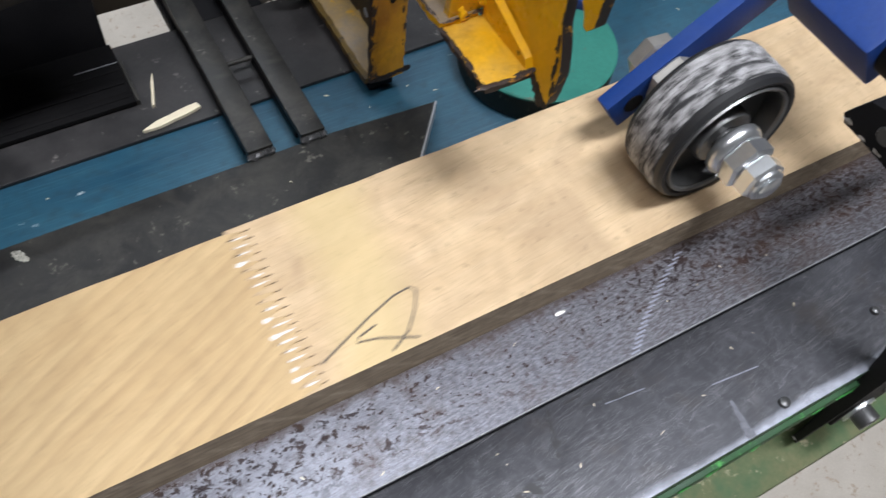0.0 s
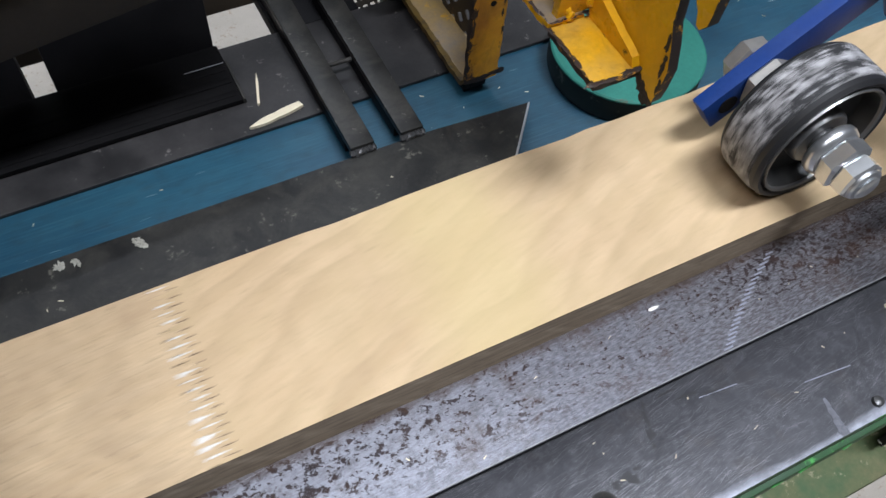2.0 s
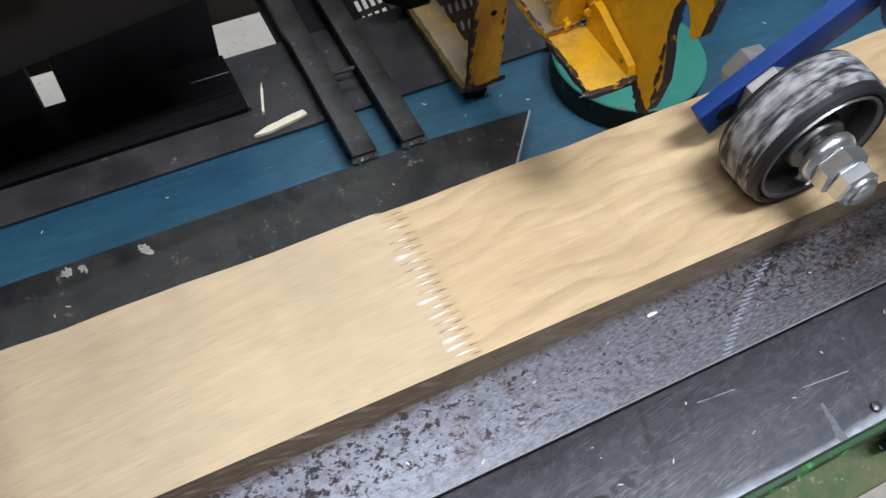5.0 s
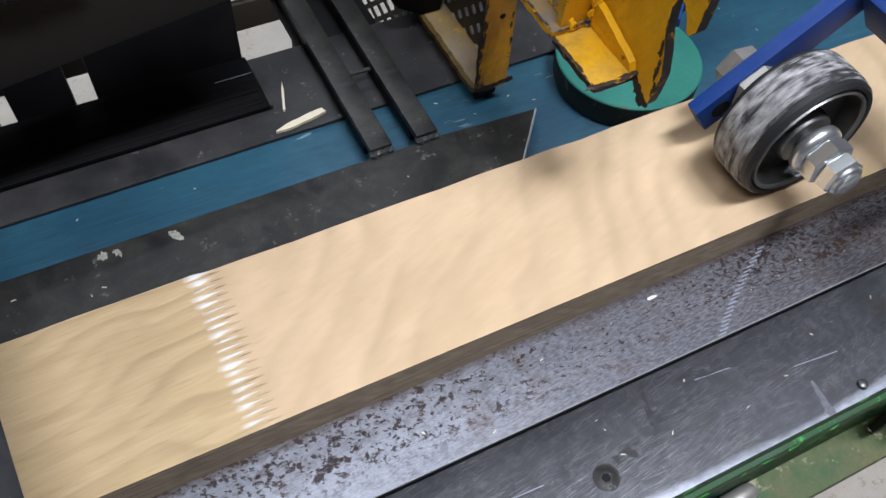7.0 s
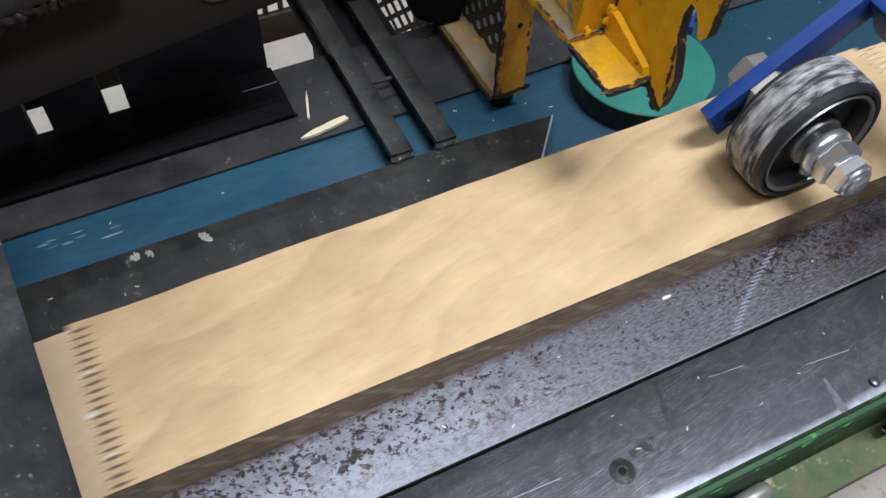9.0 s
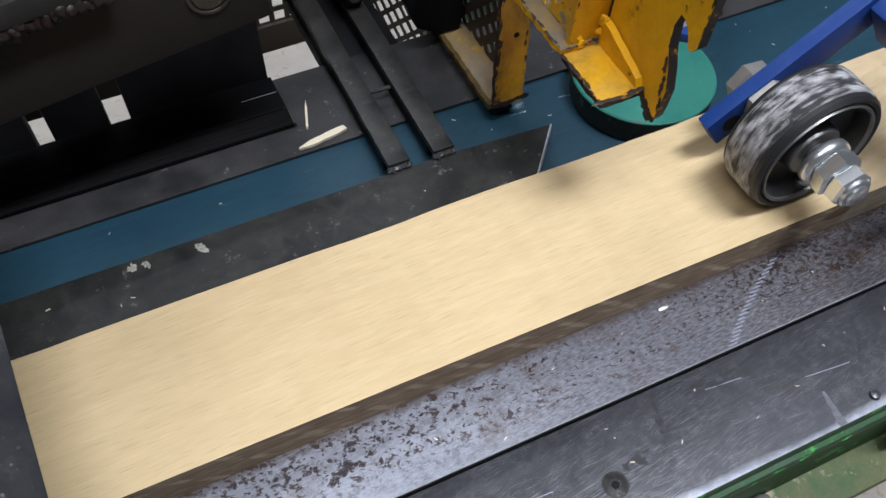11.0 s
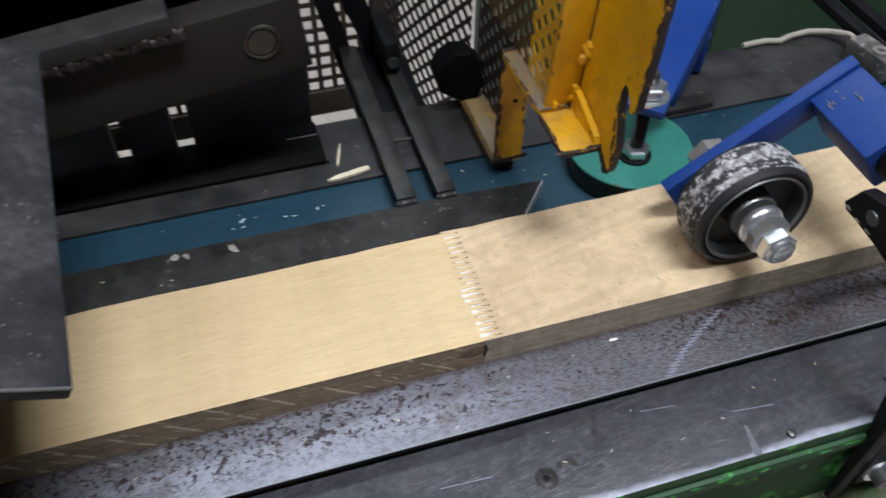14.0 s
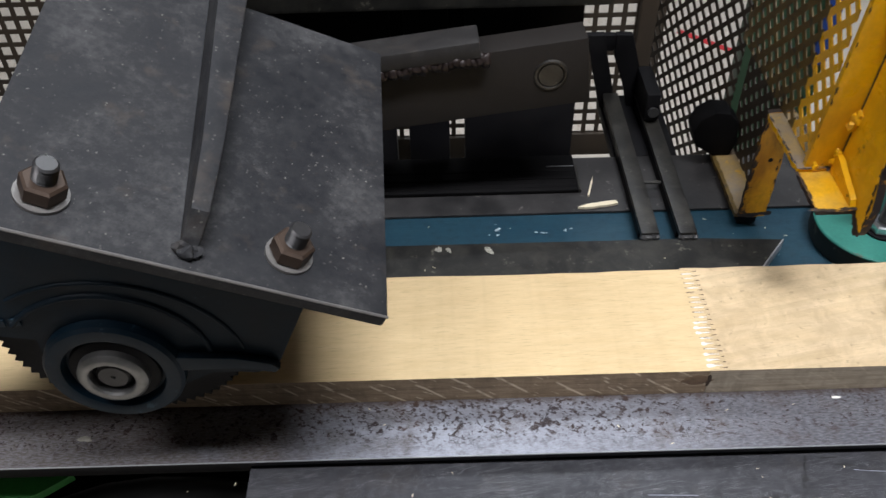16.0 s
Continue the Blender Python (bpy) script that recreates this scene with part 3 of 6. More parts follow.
TEAL = coated("sea_green_pad", (0.020, 0.175, 0.135), (0.034, 0.23, 0.175), (0.09, 0.13, 0.09), rough=0.6, wear=0.62, wear_scale=38, patch_scale=30, bumpy=0.1)
ARM_STEEL = coated("brown_black_arm_steel", (0.0170, 0.0150, 0.0138), (0.0240, 0.0210, 0.0190), (0.06, 0.05, 0.04), rough=0.6, spec=0.22, wear=0.7)
PAD_RIM = coated("dirty_pad_rim", (0.009, 0.017, 0.015), (0.028, 0.040, 0.034), (0.09, 0.10, 0.08), rough=0.7, wear=0.6, wear_scale=110)
PALE_DRIP = plain("pale_paint_drip", (0.40, 0.39, 0.33), 0.7, 0.0, 500, 0.9)
ZINC = plain("bright_zinc", (0.80, 0.82, 0.83), 0.28, 0.9, 90, 0.3)
DULL_ZINC = plain("dull_zinc", (0.47, 0.45, 0.42), 0.42, 0.7, 120, 0.4)
DISH = plain("dark_pressed_steel", (0.085, 0.085, 0.083), 0.38, 0.7, 90, 0.5)
DISH_BRIGHT = plain("worn_collar_steel", (0.27, 0.27, 0.265), 0.36, 0.8, 110, 0.6)
DARK_WASHER = plain("dull_washer_steel", (0.20, 0.19, 0.18), 0.45, 0.5, 160, 0.5)
DARK_THREAD = plain("dark_thread_steel", (0.055, 0.054, 0.055), 0.35, 0.5, 200, 0.4)
BROWN_NUT = plain("rust_brown_nut", (0.075, 0.050, 0.036), 0.5, 0.5, 160, 0.5)
THREAD = plain("grey_thread_steel", (0.11, 0.11, 0.11), 0.35, 0.6, 200, 0.4)
RUBBER = tread("scuffed_tyre")
RUBBER_SIDE = plain("black_rubber", (0.014, 0.014, 0.015), 0.55, 0.0, 120, 0.4)
GLUE = plain("white_glue", (0.80, 0.775, 0.72), 0.25, 0.0, 500, 0.2)
GLUE_GAP = plain("dark_joint_gap", (0.05, 0.03, 0.018), 0.9)
BURN = plain("scorched_wood", (0.19, 0.12, 0.07), 0.8, 0.0, 220, 0.7)
PENCIL = plain("pencil_grey", (0.15, 0.125, 0.10), 0.7, 0.0, 700, 0.8)
CHIP = plain("fresh_wood_chip", (0.74, 0.66, 0.48), 0.7, 0.0, 150, 0.25)
CHALK = plain("pale_scrape", (0.36, 0.38, 0.46), 0.6, 0.1, 900, 1.0)
SMEAR = plain("pale_rub", (0.17, 0.175, 0.20), 0.5, 0.3, 600, 0.8)
MESH = coated("brown_perforated_steel", (0.026, 0.019, 0.013), (0.040, 0.027, 0.015), (0.14, 0.08, 0.03), rough=0.6, wear=0.66)
CONCRETE = coated("pale_concrete", (0.54, 0.49, 0.42), (0.63, 0.575, 0.50), (0.44, 0.36, 0.28), rough=0.75, wear=0.575, wear_scale=70, patch_scale=14)
WALL = coated("hall_plaster", (0.36, 0.36, 0.36), (0.32, 0.32, 0.32), (0.45, 0.44, 0.42), rough=0.85, patch_scale=1.0, wear=0.72, wear_scale=8)
CEILING = coated("hall_ceiling_sheet", (0.32, 0.33, 0.34), (0.28, 0.29, 0.30), (0.4, 0.4, 0.4), rough=0.7, patch_scale=1.0, wear=0.72, wear_scale=8)
DARK_GREEN = coated("dark_green_cabinet", (0.012, 0.040, 0.018), (0.018, 0.055, 0.025), (0.05, 0.07, 0.05), rough=0.45)
REAR_STEEL = coated("grey_dusty_plate", (0.014, 0.0135, 0.0140), (0.046, 0.043, 0.042), (0.13, 0.12, 0.11), rough=0.5, metal=0.1, wear=0.63, wear_scale=110, patch_scale=26)
PLUG = coated("scuffed_grey_plug", (0.055, 0.053, 0.048), (0.13, 0.12, 0.11), (0.34, 0.32, 0.29), rough=0.6, wear=0.58, wear_scale=120, patch_scale=60, grime=0.5)
SCUFF = plain("pale_belt_scuff", (0.36, 0.46, 0.50), 0.6, 0.0, 500, 0.6)
CABLE = plain("beige_cable", (0.36, 0.33, 0.27), 0.6)
PAPER = plain("crumpled_paper", (0.78, 0.76, 0.76), 0.8)
RED = plain("red_print", (0.60, 0.03, 0.04), 0.6)
GLOW = bpy.data.materials.new("lamp_diffuser")
GLOW.use_nodes = True
GLOW.node_tree.nodes["Principled BSDF"].inputs["Emission Color"].default_value = (1, 0.98, 0.95, 1)
GLOW.node_tree.nodes["Principled BSDF"].inputs["Emission Strength"].default_value = 3.0

# ---- mesh helpers ----


def shade(bm, degrees=35):
    limit = radians(degrees)
    for f in bm.faces:
        f.smooth = True
    for e in bm.edges:
        e.smooth = len(e.link_faces) == 2 and e.calc_face_angle(0.0) < limit


def part(name, bm, mat, parent=None, label="", shift=None, sharp=35):
    """One mesh object under a thing (or at top level), in the parent's space if shift is its base."""
    if shift is not None:
        bmesh.ops.translate(bm, vec=-Vector(shift), verts=bm.verts)
    bmesh.ops.recalc_face_normals(bm, faces=bm.faces)
    shade(bm, sharp)
    me = bpy.data.meshes.new(name)
    bm.to_mesh(me)
    bm.free()
    for m in mat if isinstance(mat, (list, tuple)) else [mat]:
        me.materials.append(m)
    ob = new(name, me)
    if parent is not None:
        ob.parent = parent
    if label:
        ob["label"] = label
    return ob


def thing(name, base, label, category, group="", kind=""):
    ob = new(name)
    ob.empty_display_size = 0.05
    ob.location = base
    ob["base"] = list(base)
    return tagged(ob, label, category, group, kind)


def put(name, bm, mat, parent, label="", sharp=35):
    """A part of a thing, built in world measures."""
    root = parent
    while root.parent:
        root = root.parent
    return part(name, bm, mat, parent, label, shift=root.location, sharp=sharp)


def solo(name, bm, mat, label, category="", kind="", group="", sharp=35):
    return tagged(part(name, bm, mat, sharp=sharp), label, category, group, kind)


def box(bm, x0, x1, y0, y1, z0, z1, bevel=0.001, m=None, seg=2):
    made = bmesh.ops.create_cube(bm, size=1.0)["verts"]
    bmesh.ops.transform(bm, verts=made, matrix=Matrix.Translation(((x0 + x1) / 2, (y0 + y1) / 2, (z0 + z1) / 2)) @ Matrix.Diagonal((x1 - x0, y1 - y0, z1 - z0, 1)))
    if bevel:
        edges = list({e for v in made for e in v.link_edges})
        got = bmesh.ops.bevel(bm, geom=edges, offset=bevel, segments=seg, profile=0.6, affect="EDGES")
        made = list({v for f in got["faces"] for v in f.verts} | {v for v in made if v.is_valid})
    if m is not None:
        bmesh.ops.transform(bm, verts=made, matrix=m)
    return bm


def prism(bm, outline, axis, a, b, bevel=0.0):
    """An outline in the two axes other than axis, pushed from a to b along it."""
    n = "xyz".index(axis)

    def at(p, h):
        q = [p[0], p[1]]
        q.insert(n, h)
        return q
    low = [bm.verts.new(at(p, a)) for p in outline]
    high = [bm.verts.new(at(p, b)) for p in outline]
    faces = [bm.faces.new(low), bm.faces.new(high[::-1])]
    k = len(outline)
    for i in range(k):
        bm.faces.new((low[i], high[i], high[(i + 1) % k], low[(i + 1) % k]))
    if bevel:
        edges = list({e for f in faces for e in f.edges})
        bmesh.ops.bevel(bm, geom=edges, offset=bevel, segments=2, profile=0.6, affect="EDGES")
    return bm


def turned(bm, profile, origin, axis, seg=40):
    """A profile of (radius, height) turned about an axis through origin; closed on itself."""
    axis = Vector(axis).normalized()
    u = axis.orthogonal().normalized()
    v = axis.cross(u)
    rings = []
    for r, h in profile:
        if r < 1e-6:
            rings.append([bm.verts.new(Vector(origin) + axis * h)])
        else:
            rings.append([bm.verts.new(Vector(origin) + axis * h + r * (math.cos(2 * math.pi * i / seg) * u + math.sin(2 * math.pi * i / seg) * v)) for i in range(seg)])
    for a, b in zip(rings, rings[1:]):
        for i in range(seg):
            j = (i + 1) % seg
            if len(a) == 1 and len(b) == 1:
                continue
            if len(a) == 1:
                bm.faces.new((a[0], b[i], b[j]))
            elif len(b) == 1:
                bm.faces.new((a[i], a[j], b[0]))
            else:
                bm.faces.new((a[i], a[j], b[j], b[i]))
    return bm


def hexagon(bm, origin, axis, across, height, hole=0.0, start=0.0):
    """A chamfered nut or bolt head from origin along axis."""
    axis = Vector(axis).normalized()
    u = axis.orthogonal().normalized()
    v = axis.cross(u)
    rad, cham = across / math.sqrt(3), across * 0.06
    rows = []
    for r, h in ((rad - cham, 0), (rad, cham), (rad, height - cham), (rad - cham * 1.3, height)):
        rows.append([bm.verts.new(Vector(origin) + axis * h + r * (math.cos(start + math.pi / 3 * i) * u + math.sin(start + math.pi / 3 * i) * v)) for i in range(6)])
    for a, b in zip(rows, rows[1:]):
        for i in range(6):
            bm.faces.new((a[i], a[(i + 1) % 6], b[(i + 1) % 6], b[i]))
    bm.faces.new(rows[0][::-1])
    bm.faces.new(rows[-1])
    return bm


def threaded(bm, origin, axis, radius, length, pitch=0.0018):
    prof, h = [(0, 0), (radius * 0.9, 0)], 0.0
    while h < length - pitch:
        prof += [(radius * 0.74, h), (radius, h + pitch * 0.5)]
        h += pitch
    prof += [(radius * 0.8, length), (0, length)]
    return turned(bm, prof, origin, axis, 20)


def perforated(bm, origin, u, v, cols, rows, pitch, hole, thick):
    """A sheet with square holes: cols by rows cells along u and v."""
    o, u, v = Vector(origin), Vector(u).normalized(), Vector(v).normalized()
    n = u.cross(v) * thick
    edge = (pitch - hole) / 2
    us = [x for c in range(cols) for x in (c * pitch, c * pitch + edge, c * pitch + edge + hole)] + [cols * pitch]
    vs = [x for c in range(rows) for x in (c * pitch, c * pitch + edge, c * pitch + edge + hole)] + [rows * pitch]
    verts, faces, w = [], [], len(us)
    for side in (0, 1):
        verts += [o + a * u + b * v + side * n for b in vs for a in us]
    half = w * len(vs)
    for j in range(len(vs) - 1):
        for i in range(w - 1):
            k = j * w + i
            quad = (k, k + 1, k + w + 1, k + w)
            if i % 3 == 1 and j % 3 == 1:
                for a, b in zip(quad, quad[1:] + quad[:1]):
                    faces.append((b, a, a + half, b + half))
            else:
                faces += [quad[::-1], tuple(q + half for q in quad)]
    made = [bm.verts.new(p) for p in verts]
    for f in faces:
        bm.faces.new([made[i] for i in f])
    return bm


def diamonds(bm, x, y0, y1, z0, z1, pitch, hole, thick):
    """An upright sheet along y with square holes standing on a corner."""
    side = (y1 - y0 + z1 - z0) / math.sqrt(2)
    n = int(side / pitch) + 2
    mid, half = Vector((x, (y0 + y1) / 2, (z0 + z1) / 2)), n * pitch / 2
    u, v = Vector((0, 1, 1)).normalized(), Vector((0, -1, 1)).normalized()
    perforated(bm, mid - half * u - half * v, u, v, n, n, pitch, hole, thick)
    for co, no in (((x, y0, 0), (0, -1, 0)), ((x, y1, 0), (0, 1, 0)), ((x, 0, z0), (0, 0, -1)), ((x, 0, z1), (0, 0, 1))):
        bmesh.ops.bisect_plane(bm, geom=bm.verts[:] + bm.edges[:] + bm.faces[:], plane_co=co, plane_no=no, clear_outer=True)
    return bm


def tube(bm, points, radius, seg=10):
    pts = [Vector(p) for p in points]
    rings = []
    for i, p in enumerate(pts):
        d = (pts[min(i + 1, len(pts) - 1)] - pts[max(i - 1, 0)]).normalized()
        a = d.orthogonal().normalized() if i == 0 else (last - d * last.dot(d)).normalized()
        last = a
        b = d.cross(a)
        rings.append([bm.verts.new(p + radius * (math.cos(2 * math.pi * k / seg) * a + math.sin(2 * math.pi * k / seg) * b)) for k in range(seg)])
    for a, b in zip(rings, rings[1:]):
        for k in range(seg):
            bm.faces.new((a[k], a[(k + 1) % seg], b[(k + 1) % seg], b[k]))
    bm.faces.new(rings[0][::-1])
    bm.faces.new(rings[-1])
    return bm


def blob(bm, centre, size, seed=0, sub=2, rough=0.3):
    made = bmesh.ops.create_icosphere(bm, subdivisions=sub, radius=1.0)["verts"]
    for p in made:
        k = 1 + rough * noise.noise(p.co * 1.7 + Vector((seed * 3.1, seed, 0)))
        p.co = Vector(centre) + Vector((p.co.x * size[0], p.co.y * size[1], p.co.z * size[2])) * k
    return bm


B = bmesh.new


def rusty_edges(bm, axis):
    """The narrow faces of a sheet take the second material."""
    n = "xyz".index(axis)
    for f in bm.faces:
        f.normal_update()
        f.material_index = 0 if abs(f.normal[n]) > 0.6 else 1
    return bm


def chipped(outline, seed, step=0.004, depth=0.0009):
    """An outline with small bites along its sides."""
    out, r = [], random.Random(seed)
    for (a0, b0), (a1, b1) in zip(outline, outline[1:] + outline[:1]):
        d = math.hypot(a1 - a0, b1 - b0)
        n = max(1, int(d / step))
        for k in range(n):
            f = k / n
            push = r.uniform(-1, 0.2) * depth if k else 0
            out.append((a0 + (a1 - a0) * f + (b0 - b1) / d * push, b0 + (b1 - b0) * f + (a1 - a0) / d * push))
    return out


# ---- the hall ----
HX0, HX1, HY0, HY1, HZ = -7.0, 7.0, -4.0, 5.0, 2.75
solo("floor", box(B(), HX0, HX1, HY0, HY1, FLOOR - 0.2, FLOOR, 0), CONCRETE, "pale worn concrete hall floor", "floor", "structure")
solo("ceiling", box(B(), HX0, HX1, HY0, HY1, HZ, HZ + 0.15, 0), CEILING, "plain light grey hall ceiling", "ceiling", "structure")
solo("wall_north", box(B(), HX0, HX1, HY1, HY1 + 0.2, FLOOR, HZ, 0), WALL, "plain pale plaster hall wall", "wall", "structure")
solo("wall_south", box(B(), HX0, HX1, HY0 - 0.2, HY0, FLOOR, HZ, 0), WALL, "plain pale plaster hall wall", "wall", "structure")
solo("wall_east", box(B(), HX1, HX1 + 0.2, HY0 - 0.2, HY1 + 0.2, FLOOR, HZ, 0), WALL, "plain pale plaster hall wall", "wall", "structure")
solo("wall_west", box(B(), HX0 - 0.2, HX0, HY0 - 0.2, HY1 + 0.2, FLOOR, HZ, 0), WALL, "plain pale plaster hall wall", "wall", "structure")


def ceiling_light(x, y, sx, sy):
    t = thing("ceiling_light", (x, y, HZ), "flat white ceiling lamp, placed unseen over the machine", "lamp", "ceiling lamps")
    put("housing", box(B(), x - sx / 2 - 0.04, x + sx / 2 + 0.04, y - sy / 2 - 0.04, y + sy / 2 + 0.04, HZ - 0.09, HZ - 0.001, 0.008), ZINC, t)
    put("diffuser", box(B(), x - sx / 2, x + sx / 2, y - sy / 2, y + sy / 2, HZ - 0.105, HZ - 0.091, 0.003), GLOW, t)


for (x, y), sx, sy, watts, colour in LAMPS:
    ceiling_light(x, y, sx, sy)

# ---- the machine bed ----
bed = thing("machine_bed", (0, 0, FLOOR), "long steel feed bed with rusty rail and green beam", "machine")
prism_rail = prism(B(), [(0.012, -0.03), (0.012, -0.0045), (0.0, -0.0045), (0.0, -0.0006), (0.0006, 0.0), (0.158, 0.0), (0.158, -0.03)], "x", -5.0, 5.1)
# upright faces coloured black, standing for the shaded gap under the lip
for f in prism_rail.faces:
    f.normal_update()
    f.material_index = 0 if abs(f.normal.z) > 0.4 else 1
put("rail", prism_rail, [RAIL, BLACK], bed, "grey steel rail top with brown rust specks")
plate_bm = box(B(), -0.414, 1.2, -0.0635, 0.0105, -0.0235, -0.0108, 0.0007)
for f in plate_bm.faces:
    f.normal_update()
    f.material_index = 1 if f.normal.y < -0.85 else 0
put("front_plate", plate_bm, [PLATE, GREEN], bed, "scratched grey steel plate")
put("beam_top", box(B(), -0.40, 5.1, -0.0665, 0.10, -0.036, -0.0245, 0.002), GREEN, bed, "bright green painted beam flange")
put("beam_web", box(B(), -0.40, 5.1, -0.058, -0.046, -0.125, -0.0365, 0.001), GREEN, bed)
put("beam_foot", box(B(), -0.40, 5.1, -0.084, 0.10, -0.137, -0.1255, 0.002), OLIVE, bed, "dusty green lower beam flange")
for lx in (-4.2, -2.0, -0.9, 0.9, 2.6, 4.6):
    put("leg", box(B(), lx - 0.05, lx + 0.05, -0.03, 0.07, FLOOR, -0.1375, 0.003), GREEN, bed)
put("back_bed", box(B(), -0.95, 1.2, 0.1585, 0.262, -0.03, -0.0045, 0.001), BLACK, bed, "dark steel slide bed under the belt")
put("rear_plate", box(B(), -0.95, 1.2, 0.2445, 0.3220, -0.0008, 0.002, 0.0008), REAR_STEEL, bed, "dark grey dusty steel plate")
prism_fence = prism(B(), [(-0.95, 0.150), (-0.0285, 0.150), (0.0055, 0.191), (-0.06, 0.1945), (-0.95, 0.1985)], "z", -0.0005, 0.013, 0.0006)
tip_edge = B()
box(tip_edge, -0.0262, 0.0262, -0.0006, 0.0006, 0.0020, 0.01315, 0.0002, Matrix.Translation((-0.0112, 0.1705, 0)) @ Matrix.Rotation(math.atan2(0.041, 0.034), 4, "Z"))
put("worn_edge", tip_edge, EDGE, bed, "bare bright slanted end of the fence")
put("fence_plate", prism_fence, DARK_STEEL, bed, "dark steel fence plate with a pointed end")
for lx in (-0.8, 1.05):
    put("rear_leg", box(B(), lx - 0.05, lx + 0.05, 0.19, 0.29, FLOOR, -0.0305, 0.003), BLACK, bed)


def plate_screw(x, y):
    t = put("screw", turned(B(), [(0.0028, -0.0103), (0.0046, -0.0103), (0.0052, -0.0107), (0.0075, -0.0107), (0.0075, -0.011), (0, -0.011)], (x, y, 0), (0, 0, 1), 24), DARK_STEEL, bed)
    put("socket", hexagon(B(), (x, y, -0.0108), (0, 0, 1), 0.0045, 0.0003), BLACK, t)


plate_screw(-0.0798, -0.0392)
for x, y, r in ((0.0835, -0.0562, 0.0032), (0.1700, -0.0375, 0.0028)):
    put("stud", turned(B(), [(0, -0.0108), (r, -0.0108), (r * 0.9, -0.0085), (r * 0.4, -0.0078), (0, -0.0078)], (x, y, 0), (0, 0, 1), 16), THREAD, bed)

# ---- the blue belt that runs beside the rail, as fast as the board ----
belt = thing("conveyor_belt", (0, 0, 0), "worn teal blue conveyor belt running beside the rail", "conveyor belt")
put("band", box(B(), BOARD_ENDS[0], BOARD_ENDS[1], 0.1588, 0.2618, -0.0042, -0.001, 0.0006), BLUE_BED, belt, "teal blue belt with scuffs")
specks_bm, q = B(), random.Random(31)
places = [(-0.204, 0.227), (-0.229, 0.214), (0.266, 0.226), (0.210, 0.221), (0.803, 0.242), (0.805, 0.222), (0.934, 0.219), (1.181, 0.219), (1.217, 0.180), (1.665, 0.180),
          (2.247, 0.243), (2.360, 0.225), (2.420, 0.229), (2.344, 0.210), (2.688, 0.226), (2.722, 0.233), (2.739, 0.231), (2.705, 0.167), (2.760, 0.227),
          (3.767, 0.222), (3.790, 0.224), (3.730, 0.228), (3.725, 0.224), (4.086, 0.198)]
for x, y in places:
    for k in range(q.choice((2, 3, 4))):
        ln, dx, dy = q.uniform(0.0006, 0.0026), q.uniform(-0.006, 0.006), q.uniform(-0.004, 0.004)
        bm2_m = Matrix.Translation((x + dx, y + dy, -0.00095)) @ Matrix.Rotation(q.uniform(-0.5, 0.5), 4, "Z")
        made = len(specks_bm.verts)
        blob(specks_bm, (0, 0, 0), (ln, q.uniform(0.0004, 0.0009), 0.0003), made, 1, 0.9)
        specks_bm.verts.ensure_lookup_table()
        bmesh.ops.transform(specks_bm, verts=specks_bm.verts[made:], matrix=bm2_m)
for k in range(170):
    x, y = q.uniform(BOARD_ENDS[0], BOARD_ENDS[1]), q.uniform(0.163, 0.243)
    blob(specks_bm, (x, y, -0.00095), (q.uniform(0.0003, 0.0012), q.uniform(0.0002, 0.0004), 0.0002), k, 1, 0.8)
tagged(put("scuff_marks", specks_bm, SCUFF, belt, "pale scuffs and flecks on the belt"), kind="stuff")

# ---- the jointed board ----
board = thing("jointed_board", (0, 0, 0), "finger jointed pale wooden board sliding along the rail", "board")
FINGER, COUNT = 0.0118, 20
PITCH = (BOARD_Y1 - BOARD_Y0) / COUNT


def comb(x, shift):
    """The zigzag of one finger joint at x, from the front edge to the back."""
    pts = []
    for k in range(COUNT):
        y = BOARD_Y0 + k * PITCH
        pts += [(x - FINGER / 2 + shift, y + PITCH * 0.02), (x - FINGER / 2 + shift, y + PITCH * 0.16),
                (x + FINGER / 2 + shift, y + PITCH * 0.46), (x + FINGER / 2 + shift, y + PITCH * 0.56), (x - FINGER / 2 + shift, y + PITCH * 0.90)]
    pts[0] = (pts[0][0], BOARD_Y0)
    pts.append((x - FINGER / 2 + shift, BOARD_Y1))
    return pts


def plank(x0, x1, mat, side, back, first, last):
    """One plank between two finger joints; its back edge stands back by a hair's width more or less than its neighbours'."""
    left = comb(x0, 0.0002) if not first else [(x0, BOARD_Y0), (x0, BOARD_Y1)]
    right = comb(x1, -0.0002) if not last else [(x1, BOARD_Y0), (x1, BOARD_Y1)]
    left[-1], right[-1] = (left[-1][0], BOARD_Y1 + back), (right[-1][0], BOARD_Y1 + back)
    # worn arrises: the long edges waver a little
    rnd_p = random.Random(int(x0 * 1000) + 7)
    steps = [x0 + (x1 - x0) * (k + rnd_p.uniform(-0.3, 0.3)) / 24 for k in range(1, 24)]
    back_edge = [(x, BOARD_Y1 + back + rnd_p.choice((0, 0, 0.0002, -0.0005, -0.0009))) for x in steps]
    bm = B()
    prism(bm, right + back_edge[::-1] + left[::-1], "z", 0.0003, BOARD_T)
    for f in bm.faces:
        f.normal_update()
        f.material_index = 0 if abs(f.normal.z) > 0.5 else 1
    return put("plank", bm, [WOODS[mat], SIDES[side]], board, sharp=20)


